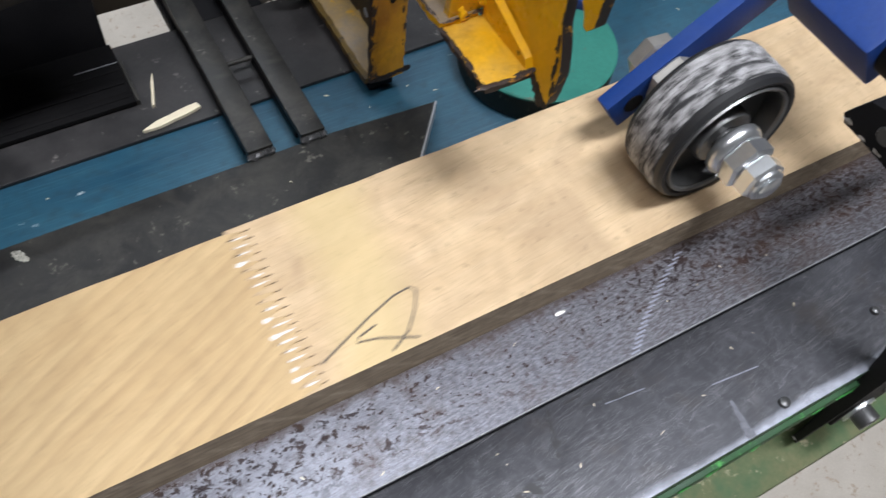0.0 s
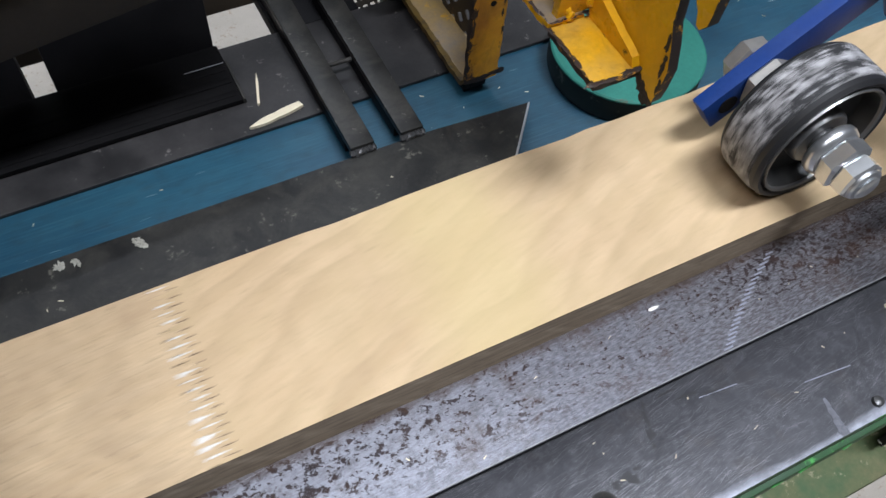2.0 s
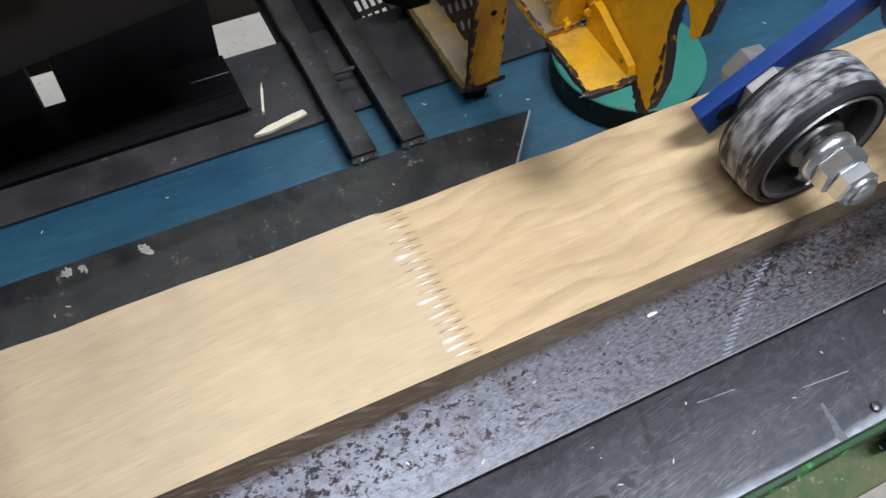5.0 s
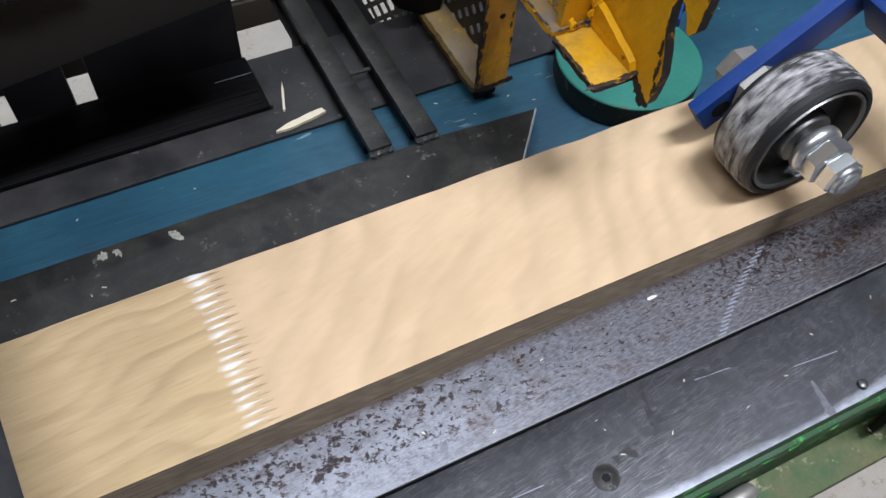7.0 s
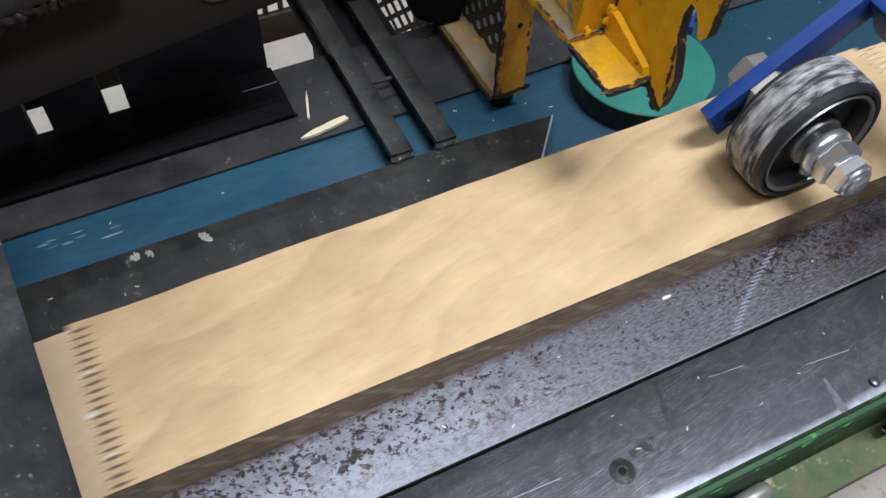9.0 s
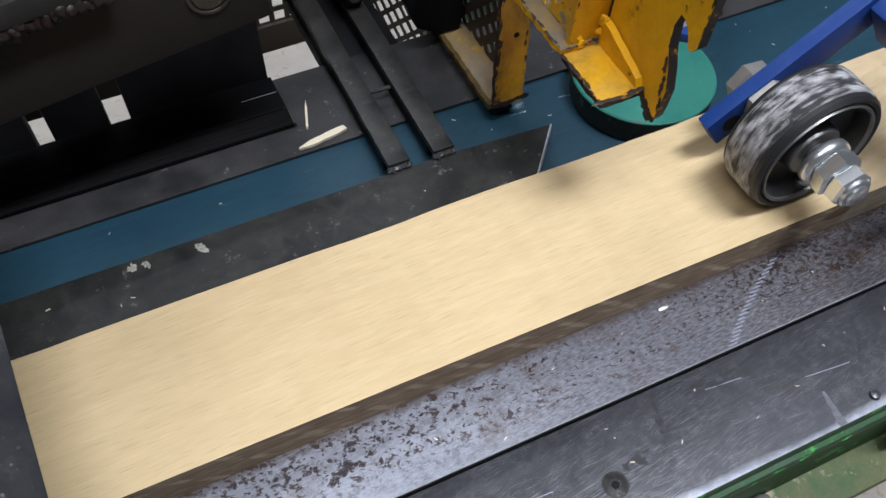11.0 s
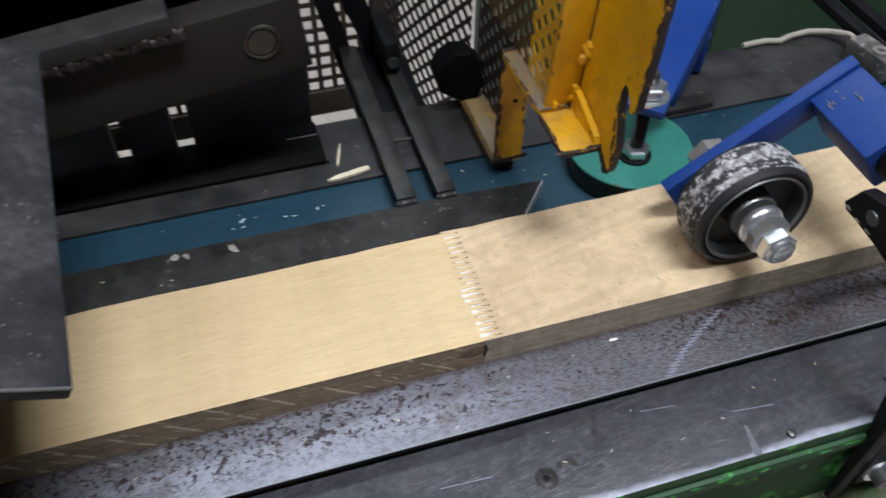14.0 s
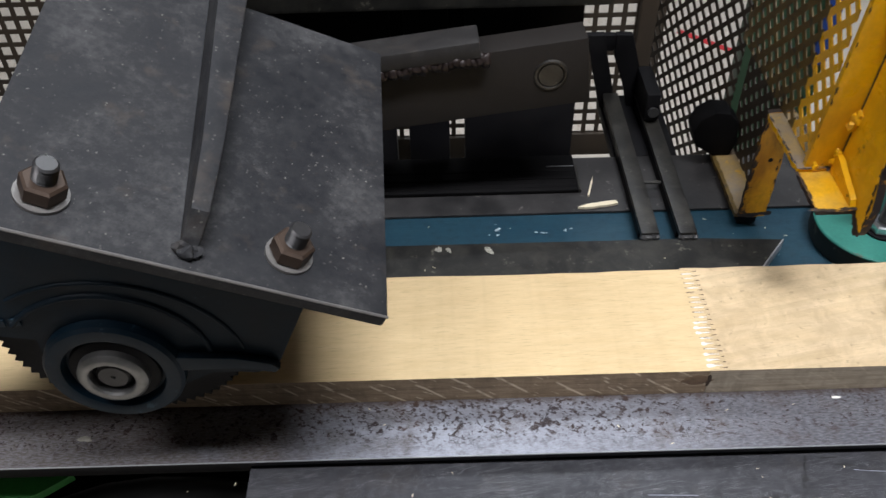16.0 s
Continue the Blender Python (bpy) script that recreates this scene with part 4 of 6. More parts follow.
def wedge(bm, x, y, length, width, height, seed):
    """A tapering smear of glue along x, thick at its left end."""
    made = bmesh.ops.create_icosphere(bm, subdivisions=2, radius=1.0)["verts"]
    for p in made:
        k = (1 - 0.38 * (p.co.x + 1)) * (1 + 0.35 * noise.noise(p.co * 2.1 + Vector((seed * 1.3, seed * 0.7, 0))))
        p.co = Vector((x + p.co.x * length, y + p.co.y * width * k, BOARD_T + p.co.z * height * k))
    return bm


def glue_line(x, amount, seed):
    rnd = random.Random(seed)
    for k in range(COUNT):
        y = BOARD_Y0 + (k + 0.98) * PITCH
        near = 1.2 - 0.5 * k / COUNT
        if rnd.random() < amount * near:
            put("glue_bead", wedge(B(), x + FINGER * rnd.uniform(-0.12, 0.02), y + PITCH * rnd.uniform(-0.05, 0.05), FINGER * rnd.uniform(0.25, 0.42), PITCH * rnd.uniform(0.11, 0.21), 0.0004, seed * 40 + k), GLUE, board, "white glue squeezed from the joint")
        if rnd.random() < amount * near * (0.95 if amount > 1 else 0.6 if k < COUNT * 0.45 else 0.16):
            r = PITCH * rnd.uniform(0.25, 0.5 if amount < 1 else 0.62)
            put("glue_bead", wedge(B(), x - FINGER * rnd.uniform(0.35, 0.5), y - PITCH * rnd.uniform(0, 0.1), r * rnd.uniform(1.0, 1.8), r, 0.0006, seed * 90 + k), GLUE, board, "white glue squeezed from the joint")
    gaps, dry = B(), B()
    for k in range(COUNT):
        y = BOARD_Y0 + k * PITCH
        for tip, row, way_x in ((x + FINGER * 0.5, y + PITCH * 0.51, 1), (x - FINGER * 0.5, y + PITCH * 0.05, -1)):
            if amount < 0.2:
                if way_x > 0:
                    w = PITCH * rnd.uniform(0.2, 0.28)
                    prism(dry, [(x - FINGER * 0.52, row), (x - FINGER * 0.1, row - w), (x + FINGER * 0.5, row - w * 0.15), (x + FINGER * 0.5, row + w * 0.15), (x - FINGER * 0.1, row + w)], "z", BOARD_T - 0.0004, BOARD_T + 0.0001)
                continue
            ln = FINGER * rnd.uniform(0.15, 0.55)
            w = PITCH * rnd.uniform(0.045, 0.08)
            if way_x < 0 and rnd.random() < 0.5:
                continue
            prism(gaps, [(tip, row - w), (tip - way_x * ln, row - w * 0.2), (tip - way_x * ln, row + w * 0.2), (tip, row + w)][::way_x], "z", BOARD_T - 0.0004, BOARD_T + 0.0001)
            r = PITCH * rnd.uniform(0.07, 0.12)
            if way_x > 0 or rnd.random() < 0.3:
                prism(gaps, [(tip + r * 1.2 * math.cos(a), row + r * math.sin(a)) for a in (0, 0.9, 1.8, 2.7, 3.6, 4.5, 5.4)], "z", BOARD_T - 0.0004, BOARD_T + 0.00015)
    if amount < 0.2:
        gaps.free()
        tagged(put("joint_gap", dry, BURN, board, "brown slits between the fingers"), kind="stuff")
    else:
        dry.free()
        tagged(put("joint_gap", gaps, GLUE_GAP, board, "dark slits at the finger tips"), kind="stuff")


KINDS = ["plain", "tan", "pale", "striped", "grey", "wavy", "pink", "warm", "plain", "blotched", "pale"]
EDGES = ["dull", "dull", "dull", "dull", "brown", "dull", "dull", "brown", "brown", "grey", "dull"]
BACKS = [0.0, 0.0, 0.0018, 0.0018, 0.0022, 0.001, 0.0, 0.0035, 0.0, 0.0016, 0.0]
AMOUNTS = [0.5, 0.8, 0.9, 0.95, 0.7, 1.9, 0.08, 0.5, 0.99, 0.5]
cuts = [BOARD_ENDS[0], *JOINTS, BOARD_ENDS[1]]
for i, kind in enumerate(KINDS):
    plank(cuts[i], cuts[i + 1], kind, EDGES[i], BACKS[i], i == 0, i == len(KINDS) - 1)
for i, x in enumerate(JOINTS):
    glue_line(x, AMOUNTS[i], i + 1)

put("burn_mark", blob(B(), (3.857, BOARD_Y0, 0.0150), (0.011, 0.0003, 0.0048), 4, 3, 0.35), BURN, board, "dark scorched spot at the joint")
put("joint_hole", blob(B(), (3.8655, BOARD_Y0, 0.0140), (0.0016, 0.0004, 0.0062), 6, 3, 0.45), GLUE_GAP, board, "dark gap at the joint's end")

# pencilled loop on the pale plank
loop = [(-0.1301, 0.0585), (-0.118, 0.0635), (-0.098, 0.0715), (-0.083, 0.0765), (-0.0735, 0.0775), (-0.0710, 0.0745), (-0.076, 0.066),
        (-0.085, 0.056), (-0.0965, 0.0495)]
put("pencil_mark", tube(B(), [(x, y, BOARD_T + 0.0001) for x, y in loop], 0.0006, 6), PENCIL, board, "grey pencil loop")
put("pencil_mark", tube(B(), [(x, y, BOARD_T + 0.0001) for x, y in [(-0.098, 0.0659), (-0.108, 0.0635), (-0.1102, 0.0612), (-0.1, 0.0588), (-0.0819, 0.0505)]], 0.0006, 6), PENCIL, board, "grey pencil loop")

# ---- the pressing wheel on its blue arm ----
arm = thing("press_wheel_arm", (0.18, 0.03, 0.0), "blue steel swing arm with a scuffed pressing wheel", "machine part")
ang = math.atan2(0.0813, 0.1194)
bar_m = Matrix.Translation((0.0635, 0, 0.0585)) @ Matrix.Rotation(-ang, 4, "Y")
put("arm_bar", box(B(), 0.0, 0.150, 0.111, 0.121, -0.024, 0.0, 0.0012, bar_m), BLUE, arm, "royal blue flat bar")
put("bar_hole", turned(B(), [(0.003, 0), (0.0062, 0), (0.0062, 0.0003), (0, 0.0003), (0, 0), (0.003, 0)], bar_m @ Vector((0.0140, 0.1108, -0.0125)), (0, -1, 0), 24), BLACK, arm, "dark bolt hole")
put("cross_tube", box(B(), 0.111, 0.1502, 0.048, 0.1107, -0.041, -0.002, 0.003, bar_m), BLUE, arm, "royal blue square tube")
put("tube_neck", turned(B(), [(0, 0), (0.016, 0), (0.016, 0.03), (0, 0.03)], bar_m @ Vector((0.131, 0.0477, -0.021)), (0, -1, 0), 28), BLACK, arm)
WZ = BOARD_T + WHEEL_R
NUT_TURN, LOCK_TURN = 0.96, 0.61
put("axle", turned(B(), [(0, 0), (0.0075, 0), (0.0075, 0.095), (0, 0.095)], (WHEEL_X, 0.0345, WZ), (0, 1, 0), 20), THREAD, arm)
put("bolt_head", hexagon(B(), (WHEEL_X, 0.1213, WZ), (0, 1, 0), 0.0255, 0.010, start=0.9), DULL_ZINC, arm, "dull zinc bolt head")
put("inner_nut", hexagon(B(), (WHEEL_X, 0.0970, WZ), (0, 1, 0), 0.030, 0.0135, start=0.2), DULL_ZINC, arm)
put("washer", turned(B(), [(0.008, 0.0), (0.0140, 0.0), (0.0158, -0.0015), (0.0162, -0.004), (0.0154, -0.0065), (0.0138, -0.0080), (0.008, -0.0080)], (WHEEL_X, 0.0585, WZ), (0, 1, 0), 40), ZINC, arm, "bright rounded zinc washer")
put("axle_nut", hexagon(B(), (WHEEL_X, 0.0503, WZ), (0, -1, 0), 0.0255, 0.0105, start=NUT_TURN), ZINC, arm, "bright zinc nut")
put("lock_nut", hexagon(B(), (WHEEL_X, 0.0396, WZ), (0, -1, 0), 0.0225, 0.0095, start=LOCK_TURN), ZINC, arm, "bright zinc lock nut")
put("lock_collar", turned(B(), [(0.007, 0.0), (0.0102, 0.0), (0.0100, 0.0016), (0.0090, 0.0024), (0.007, 0.0024)], (WHEEL_X, 0.0300, WZ), (0, -1, 0), 28), ZINC, arm)
put("axle_end", threaded(B(), (WHEEL_X, 0.0299, WZ), (0, -1, 0), 0.0075, 0.0045, 0.0014), ZINC, arm)

for k in range(9):
    q = random.Random(k + 77)
    put("bare_scuff", blob(B(), bar_m @ Vector((0.114 + q.uniform(0, 0.026), q.uniform(0.086, 0.106), -0.0019)), (q.uniform(0.0006, 0.0016), q.uniform(0.0008, 0.0035), 0.0003), k, 1, 0.8), SMEAR, arm, "pale scuff in the blue paint")

wheel = new("wheel")
wheel.parent = arm
wheel.location = Vector((WHEEL_X, 0.0757, WZ)) - arm.location
H = 0.0163
tyre = part("tyre", turned(B(), [(0.0372, -H + 0.0025), (0.0385, -H + 0.0005), (WHEEL_R - 0.003, -H), (WHEEL_R - 0.0012, -H + 0.0022), (WHEEL_R - 0.0012, H - 0.0022),
                          (WHEEL_R - 0.003, H), (0.0385, H - 0.0005), (0.0372, H - 0.0025), (0.0372, -H + 0.0025)], (0, 0, 0), (0, 1, 0), 72), RUBBER_SIDE, wheel, "black rubber tyre")
part("tread", turned(B(), [(WHEEL_R - 0.002, -H + 0.0045), (WHEEL_R - 0.0004, -H + 0.006), (WHEEL_R, -H + 0.0085), (WHEEL_R, H - 0.0065),
                           (WHEEL_R - 0.0004, H - 0.004), (WHEEL_R - 0.002, H - 0.0024), (WHEEL_R - 0.002, -H + 0.0045)], (0, 0, 0), (0, 1, 0), 96), RUBBER, tyre, "pale scuffed tread")
part("rim", turned(B(), [(0.0371, -H + 0.003), (0.0366, -H + 0.0008), (0.0346, -H + 0.0018), (0.0325, -H + 0.012), (0.018, -H + 0.0140), (0.018, H - 0.0125),
                         (0.0335, H - 0.010), (0.0350, H - 0.0015), (0.0371, H - 0.003), (0.0371, -H + 0.003)], (0, 0, 0), (0, 1, 0), 64), DISH, wheel, "grey pressed steel rim")
part("rim_lip", turned(B(), [(0.0372, -H + 0.002), (0.0366, -H - 0.0004), (0.0352, -H + 0.0002), (0.0347, -H + 0.0016), (0.0372, -H + 0.002)], (0, 0, 0), (0, 1, 0), 72), DISH_BRIGHT, wheel, "worn rolled rim lip")
part("hub", turned(B(), [(0.0085, -H + 0.003), (0.0160, -H + 0.003), (0.0172, -H + 0.005), (0.0172, H - 0.003), (0.0160, H - 0.001), (0.0085, H - 0.001), (0.0085, -H + 0.003)], (0, 0, 0), (0, 1, 0), 40), DISH_BRIGHT, wheel)

# ---- black pivot frame over the rail ----
pivot = thing("pivot_frame", (0.145, -0.07, -0.114), "black steel pivot frame arching over the rail", "machine part")
outline = [(0.034, 0.1000), (0.031, 0.0955), (0.0, 0.0955), (-0.03, 0.090), (-0.050, 0.060), (-0.0605, 0.020), (-0.0628, -0.0111), (-0.0643, -0.1115), (-0.0692, -0.1140),
           (-0.0723, -0.0492), (-0.0735, 0.0), (-0.075, 0.040), (-0.064, 0.085), (-0.038, 0.112), (0.0, 0.124), (0.026, 0.116)]
put("side_plate", prism(B(), outline, "x", 0.140, 0.151, 0.0012), BLACK, pivot, "black plate with bare worn edges")
for k, (dy, dz, sz) in enumerate(((0.0290, 0.0985, 0.0022), (0.0195, 0.0968, 0.0015), (0.0090, 0.0970, 0.0019), (-0.0665, -0.1105, 0.0012))):
    put("worn_spot", blob(B(), (0.1401, dy, dz), (0.0005, sz * 1.4, sz * 0.6), k + 3, 2, 1.2), DULL_ZINC, pivot, "bare worn metal")
put("pivot_pin", turned(B(), [(0, 0), (0.0045, 0), (0.0052, 0.001), (0.0052, 0.1), (0, 0.1)], (0.1390, 0.010, 0.1075), (1, 0, 0), 24), THREAD, pivot)
put("lug", box(B(), 0.1513, 0.24, -0.0728, -0.0667, -0.088, -0.028, 0.001), BLACK, pivot)
for x, z in ((0.164, -0.072), (0.187, -0.052)):
    put("washer", turned(B(), [(0.0, 0), (0.0115, 0), (0.0115, 0.0018), (0.0, 0.0018)], (x, -0.0730, z), (0, -1, 0), 28), ZINC, pivot)
    put("cap_screw", turned(B(), [(0.0, 0), (0.0072, 0), (0.0075, 0.001), (0.0075, 0.009), (0.0068, 0.0095), (0.0035, 0.0095), (0.0035, 0.005), (0.0, 0.005)], (x, -0.0749, z), (0, -1, 0), 28), THREAD, pivot, "dark socket cap screw")

fitting = thing("air_fitting", (0.04, -0.072, -0.1255), "small grey metal air fitting on the beam", "fitting")
put("stem", turned(B(), [(0, 0), (0.0055, 0), (0.0065, 0.002), (0.0065, 0.022), (0.0045, 0.026), (0, 0.026)], (0.019, -0.0655, -0.1185), (1, 0.05, 0.03), 24), DULL_ZINC, fitting)
put("ring", turned(B(), [(0, 0), (0.0066, 0), (0.0069, 0.001), (0.0069, 0.006), (0, 0.006)], (0.0125, -0.0658, -0.1187), (1, 0.05, 0.03), 24), BLUE, fitting, "blue plastic release ring")

# ---- round pad with its stud and the blue strap ----
PADX, PADY, PADZ = 0.0862, 0.2025, 0.020
pad = thing("rubber_mount", (PADX, PADY, 0.0), "round sea-green rubber mount with a threaded stud", "mount")
put("disc", turned(B(), [(0.0, PADZ - 0.002), (0.0510, PADZ - 0.002), (0.0510, PADZ - 0.0008), (0.0500, PADZ), (0.020, PADZ), (0, PADZ)], (PADX, PADY, 0), (0, 0, 1), 64), TEAL, pad, "sea-green disc face")
put("rim", turned(B(), [(0, -0.0009), (0.049, -0.0009), (0.0508, 0.003), (0.0508, PADZ - 0.0022), (0, PADZ - 0.0022)], (PADX, PADY, 0), (0, 0, 1), 64), PAD_RIM, pad, "dirty dark rim of the disc")
SX, SY = 0.084, 0.1905
put("washer", turned(B(), [(0, 0.0), (0.0135, 0.0), (0.0135, 0.002), (0, 0.002)], (SX, SY, PADZ), (0, 0, 1), 28), BLACK, pad)
put("base_nut", hexagon(B(), (SX, SY, PADZ + 0.002), (0, 0, 1), 0.0195, 0.008), ZINC, pad)
put("stud", threaded(B(), (SX, SY, PADZ + 0.008), (0.03, 0.03, 1), 0.0055, 0.072), THREAD, pad)
put("top_nut", hexagon(B(), (SX + 0.0012, SY + 0.0012, PADZ + 0.0605), (0, 0, 1), 0.0225, 0.010), ZINC, pad)
put("top_washer", turned(B(), [(0, 0.0), (0.0158, 0.0), (0.0158, 0.002), (0, 0.002)], (SX + 0.001, SY + 0.001, PADZ + 0.0583), (0, 0, 1), 28), ZINC, pad)

strap = thing("blue_strap", (0.15, 0.3, 0.0), "blue painted steel channel behind the round mount", "bracket")
strap_m = Matrix.Translation((SX, SY, PADZ + 0.051)) @ Matrix.Rotation(radians(-43), 4, "Z")
put("channel_top", box(B(), -0.017, 0.017, -0.014, 0.165, 0.0, 0.007, 0.0015, strap_m), BLUE, strap, "royal blue channel")
put("channel_side", box(B(), 0.011, 0.017, 0.035, 0.165, -0.022, -0.0003, 0.001, strap_m), BLUE, strap)
put("channel_foot", box(B(), -0.017, 0.017, 0.153, 0.165, -0.066, -0.0285, 0.001, strap_m), BLUE, strap)

# ---- yellow guard ----
guard = thing("yellow_guard", (0.0, 0.25, 0.0), "chipped yellow machine guard with perforated side sheets", "machine guard")
GT = 0.42
LEAN_M = Matrix.Translation((0, 0, 0.12)) @ Matrix(((1, 0, 0.06, 0), (0, 1, 0, 0), (0, 0, 1, 0), (0, 0, 0, 1))) @ Matrix.Translation((0, 0, -0.12))
put("post_front", box(B(), -0.019, 0.0085, 0.1515, 0.1565, 0.120, GT, 0.0008, LEAN_M), YELLOW, guard)
side = [(0.1512, 0.128), (0.1512, GT), (0.082, GT)]
side += [(0.0825 + 0.0012 * noise.noise((k * 1.7, 0, 0)) + 0.0006 * (k % 2), GT - 0.006 - k * 0.0085) for k in range(28) if GT - 0.006 - k * 0.0085 > 0.166]
side += [(0.0838, 0.163), (0.0870, 0.1585), (0.0895, 0.159), (0.0918, 0.1648), (0.0962, 0.1702), (0.1005, 0.1710), (0.1028, 0.163), (0.1012, 0.150), (0.097, 0.140),
         (0.0935, 0.128), (0.0945, 0.115), (0.096, 0.107), (0.0985, 0.1025), (0.102, 0.1045), (0.106, 0.112), (0.112, 0.1145), (0.118, 0.119), (0.127, 0.1195), (0.135, 0.121)]
side_bm = prism(B(), side, "x", 0.0035, 0.0092)
rusty_edges(side_bm, "x")
bmesh.ops.transform(side_bm, verts=[p for p in side_bm.verts if p.co.z > 0.12], matrix=LEAN_M)
put("post_side", side_bm, [YELLOW, RUST], guard, "yellow plate with a torn rusty lower edge")
shelf = chipped([(-0.0235, 0.1085), (0.0033, 0.1085), (0.0033, 0.150), (-0.0235, 0.150)], 3)
put("shelf", rusty_edges(prism(B(), shelf, "z", 0.1135, 0.1175), "z"), [SHELF_YELLOW, RUST], guard, "yellow shelf with chipped rusty edges")
gusset = prism(B(), chipped([(0.1105, 0.1178), (0.150, 0.1178), (0.150, 0.1335), (0.146, 0.1340), (0.1125, 0.1225)], 21, 0.004, 0.0006), "x", -0.0010, 0.0032)
for f in gusset.faces:
    f.normal_update()
    f.material_index = 1 if f.normal.z > 0.6 else 2 if f.normal.y < -0.6 else 0
put("gusset", gusset, [YELLOW, WORN_YELLOW, RUST], guard)
strip = chipped([(-0.0245, 0.1502), (-0.003, 0.1502), (-0.003, 0.218), (-0.0245, 0.218)], 5)
put("top_strip", rusty_edges(prism(B(), strip, "z", 0.1165, 0.1205), "z"), [WORN_YELLOW, YELLOW], guard, "worn yellow strip, bare on top")
leg = chipped([(-0.024, 0.0145), (-0.003, 0.0145), (-0.003, 0.1205), (-0.024, 0.1205)], 9)
put("leg", rusty_edges(prism(B(), leg, "y", 0.2182, 0.2225), "y"), [RUSTY_YELLOW, RUST], guard, "rust-eaten yellow leg")
put("seam", tube(B(), [LEAN_M @ Vector((0.0034, 0.1510, z)) for z in (0.122, 0.2, 0.3, GT - 0.001)], 0.0007, 8), WELD, guard, "dark rusty seam beside the post")
put("leg_hole", turned(B(), [(0, 0), (0.002, 0), (0.002, 0.0003), (0, 0.0003)], (-0.012, 0.2181, 0.075), (0, -1, 0), 12), BLACK, guard)
put("clamp_block", prism(B(), [(-0.0265, 0.0146), (-0.010, 0.0146), (-0.006, 0.030), (-0.008, 0.050), (-0.018, 0.061), (-0.032, 0.063), (-0.044, 0.055), (-0.049, 0.042), (-0.044, 0.026)], "y", 0.302, 0.326, 0.004), SHADE_BLACK, guard, "dark rounded motor block")
put("foot_flange", box(B(), -0.0230, -0.003, 0.2227, 0.36, 0.0105, 0.0142, 0.0006), WORN_YELLOW, guard, "bare worn foot flange")
put("flange_lip", prism(B(), chipped([(-0.0262, 0.2227), (-0.0232, 0.2227), (-0.0232, 0.3135), (-0.0258, 0.3135)], 14), "z", 0.0105, 0.0146), SHADED_GRIMY_YELLOW, guard)
put("foot_pad", box(B(), -0.0225, -0.006, 0.2245, 0.36, 0.0022, 0.0103, 0.0006), BLACK, guard)
for bx, by, bz in ((0.0052, 0.1495, 0.163), (0.0082, 0.1495, 0.236), (0.0115, 0.1495, 0.305), (0.0, 0.149, 0.1335), (-0.012, 0.1505, 0.1215)):
    swell = 1.0 if bz > 0.15 else 0.6
    nub = blob(B(), (bx, by, bz), (0.0040 * swell, 0.0034 * swell, 0.0060 * swell), int(bz * 1000), 3, 0.7)
    blob(nub, (bx - 0.0025, by - 0.0005, bz - 0.006), (0.0034 * swell, 0.0026 * swell, 0.0042 * swell), int(bz * 900), 2, 0.7)
    put("weld_bead", nub, YELLOW, guard)


def rust_chips(a, b, flat, count, size, seed, lean=False):
    """Flakes of bare rust along an edge from a to b; flat is the thin direction."""
    bm, q = B(), random.Random(seed)
    a, b = Vector(a), Vector(b)
    along = (b - a).normalized()
    for k in range(count):
        p = a.lerp(b, q.random() ** 0.9)
        s = size * q.choice((0.4, 0.6, 1.0, 1.5))
        ext = [0.0003 if n == flat else s * (0.5 + 1.3 * abs(along[n])) for n in range(3)]
        p += Vector([0 if n == flat else q.uniform(-0.5, 0.5) * s for n in range(3)])
        blob(bm, LEAN_M @ p if lean else p, ext, seed * 50 + k, 2, 1.3)
    tagged(put("rust_edging", bm, RUST, guard, "dark rust along the chipped edge"), kind="stuff")


rust_chips((-0.0235, 0.1085, 0.1175), (0.0033, 0.1085, 0.1175), 2, 12, 0.0016, 1)
rust_chips((-0.0235, 0.1085, 0.1175), (-0.0235, 0.150, 0.1175), 2, 16, 0.0014, 2)
rust_chips((0.0000, 0.1110, 0.1175), (0.0000, 0.149, 0.1175), 2, 9, 0.0013, 3)
rust_chips((-0.0215, 0.1500, 0.1205), (0.0020, 0.1500, 0.1205), 2, 12, 0.0016, 4)
rust_chips((-0.0240, 0.152, 0.1205), (-0.0240, 0.217, 0.1205), 2, 18, 0.0013, 5)
rust_chips((-0.0040, 0.152, 0.1205), (-0.0040, 0.217, 0.1205), 2, 16, 0.0016, 6)
rust_chips((-0.0235, 0.2182, 0.018), (-0.0235, 0.2182, 0.118), 1, 26, 0.0014, 7)
rust_chips((-0.0230, 0.2182, 0.0165), (-0.0040, 0.2182, 0.0165), 1, 16, 0.0024, 8)
rust_chips((-0.0040, 0.2182, 0.03), (-0.0040, 0.2182, 0.118), 1, 12, 0.0012, 9)
rust_chips((0.0035, 0.0835, 0.165), (0.0035, 0.0835, 0.30), 0, 26, 0.0013, 10, True)
rust_chips((0.0035, 0.1005, 0.104), (0.0035, 0.120, 0.119), 0, 12, 0.0018, 11)
rust_chips((0.0035, 0.0945, 0.108), (0.0035, 0.1000, 0.160), 0, 14, 0.0013, 12)
rust_chips((-0.0185, 0.1515, 0.125), (-0.0185, 0.1515, 0.33), 1, 22, 0.0011, 13, True)
put("side_sheet", diamonds(B(), -0.0145, 0.158, 0.1950, 0.122, GT, 0.0128, 0.0074, 0.0009), YELLOW, guard, "yellow sheet with diamond holes")
# rear part of the same sheet, its shade put into the colour
put("side_sheet", diamonds(B(), -0.0145, 0.1955, 0.3270, 0.122, GT, 0.0128, 0.0074, 0.0009), SHADED_GRIMY_YELLOW, guard, "brown and yellow sheet with diamond holes, coloured as in shade")
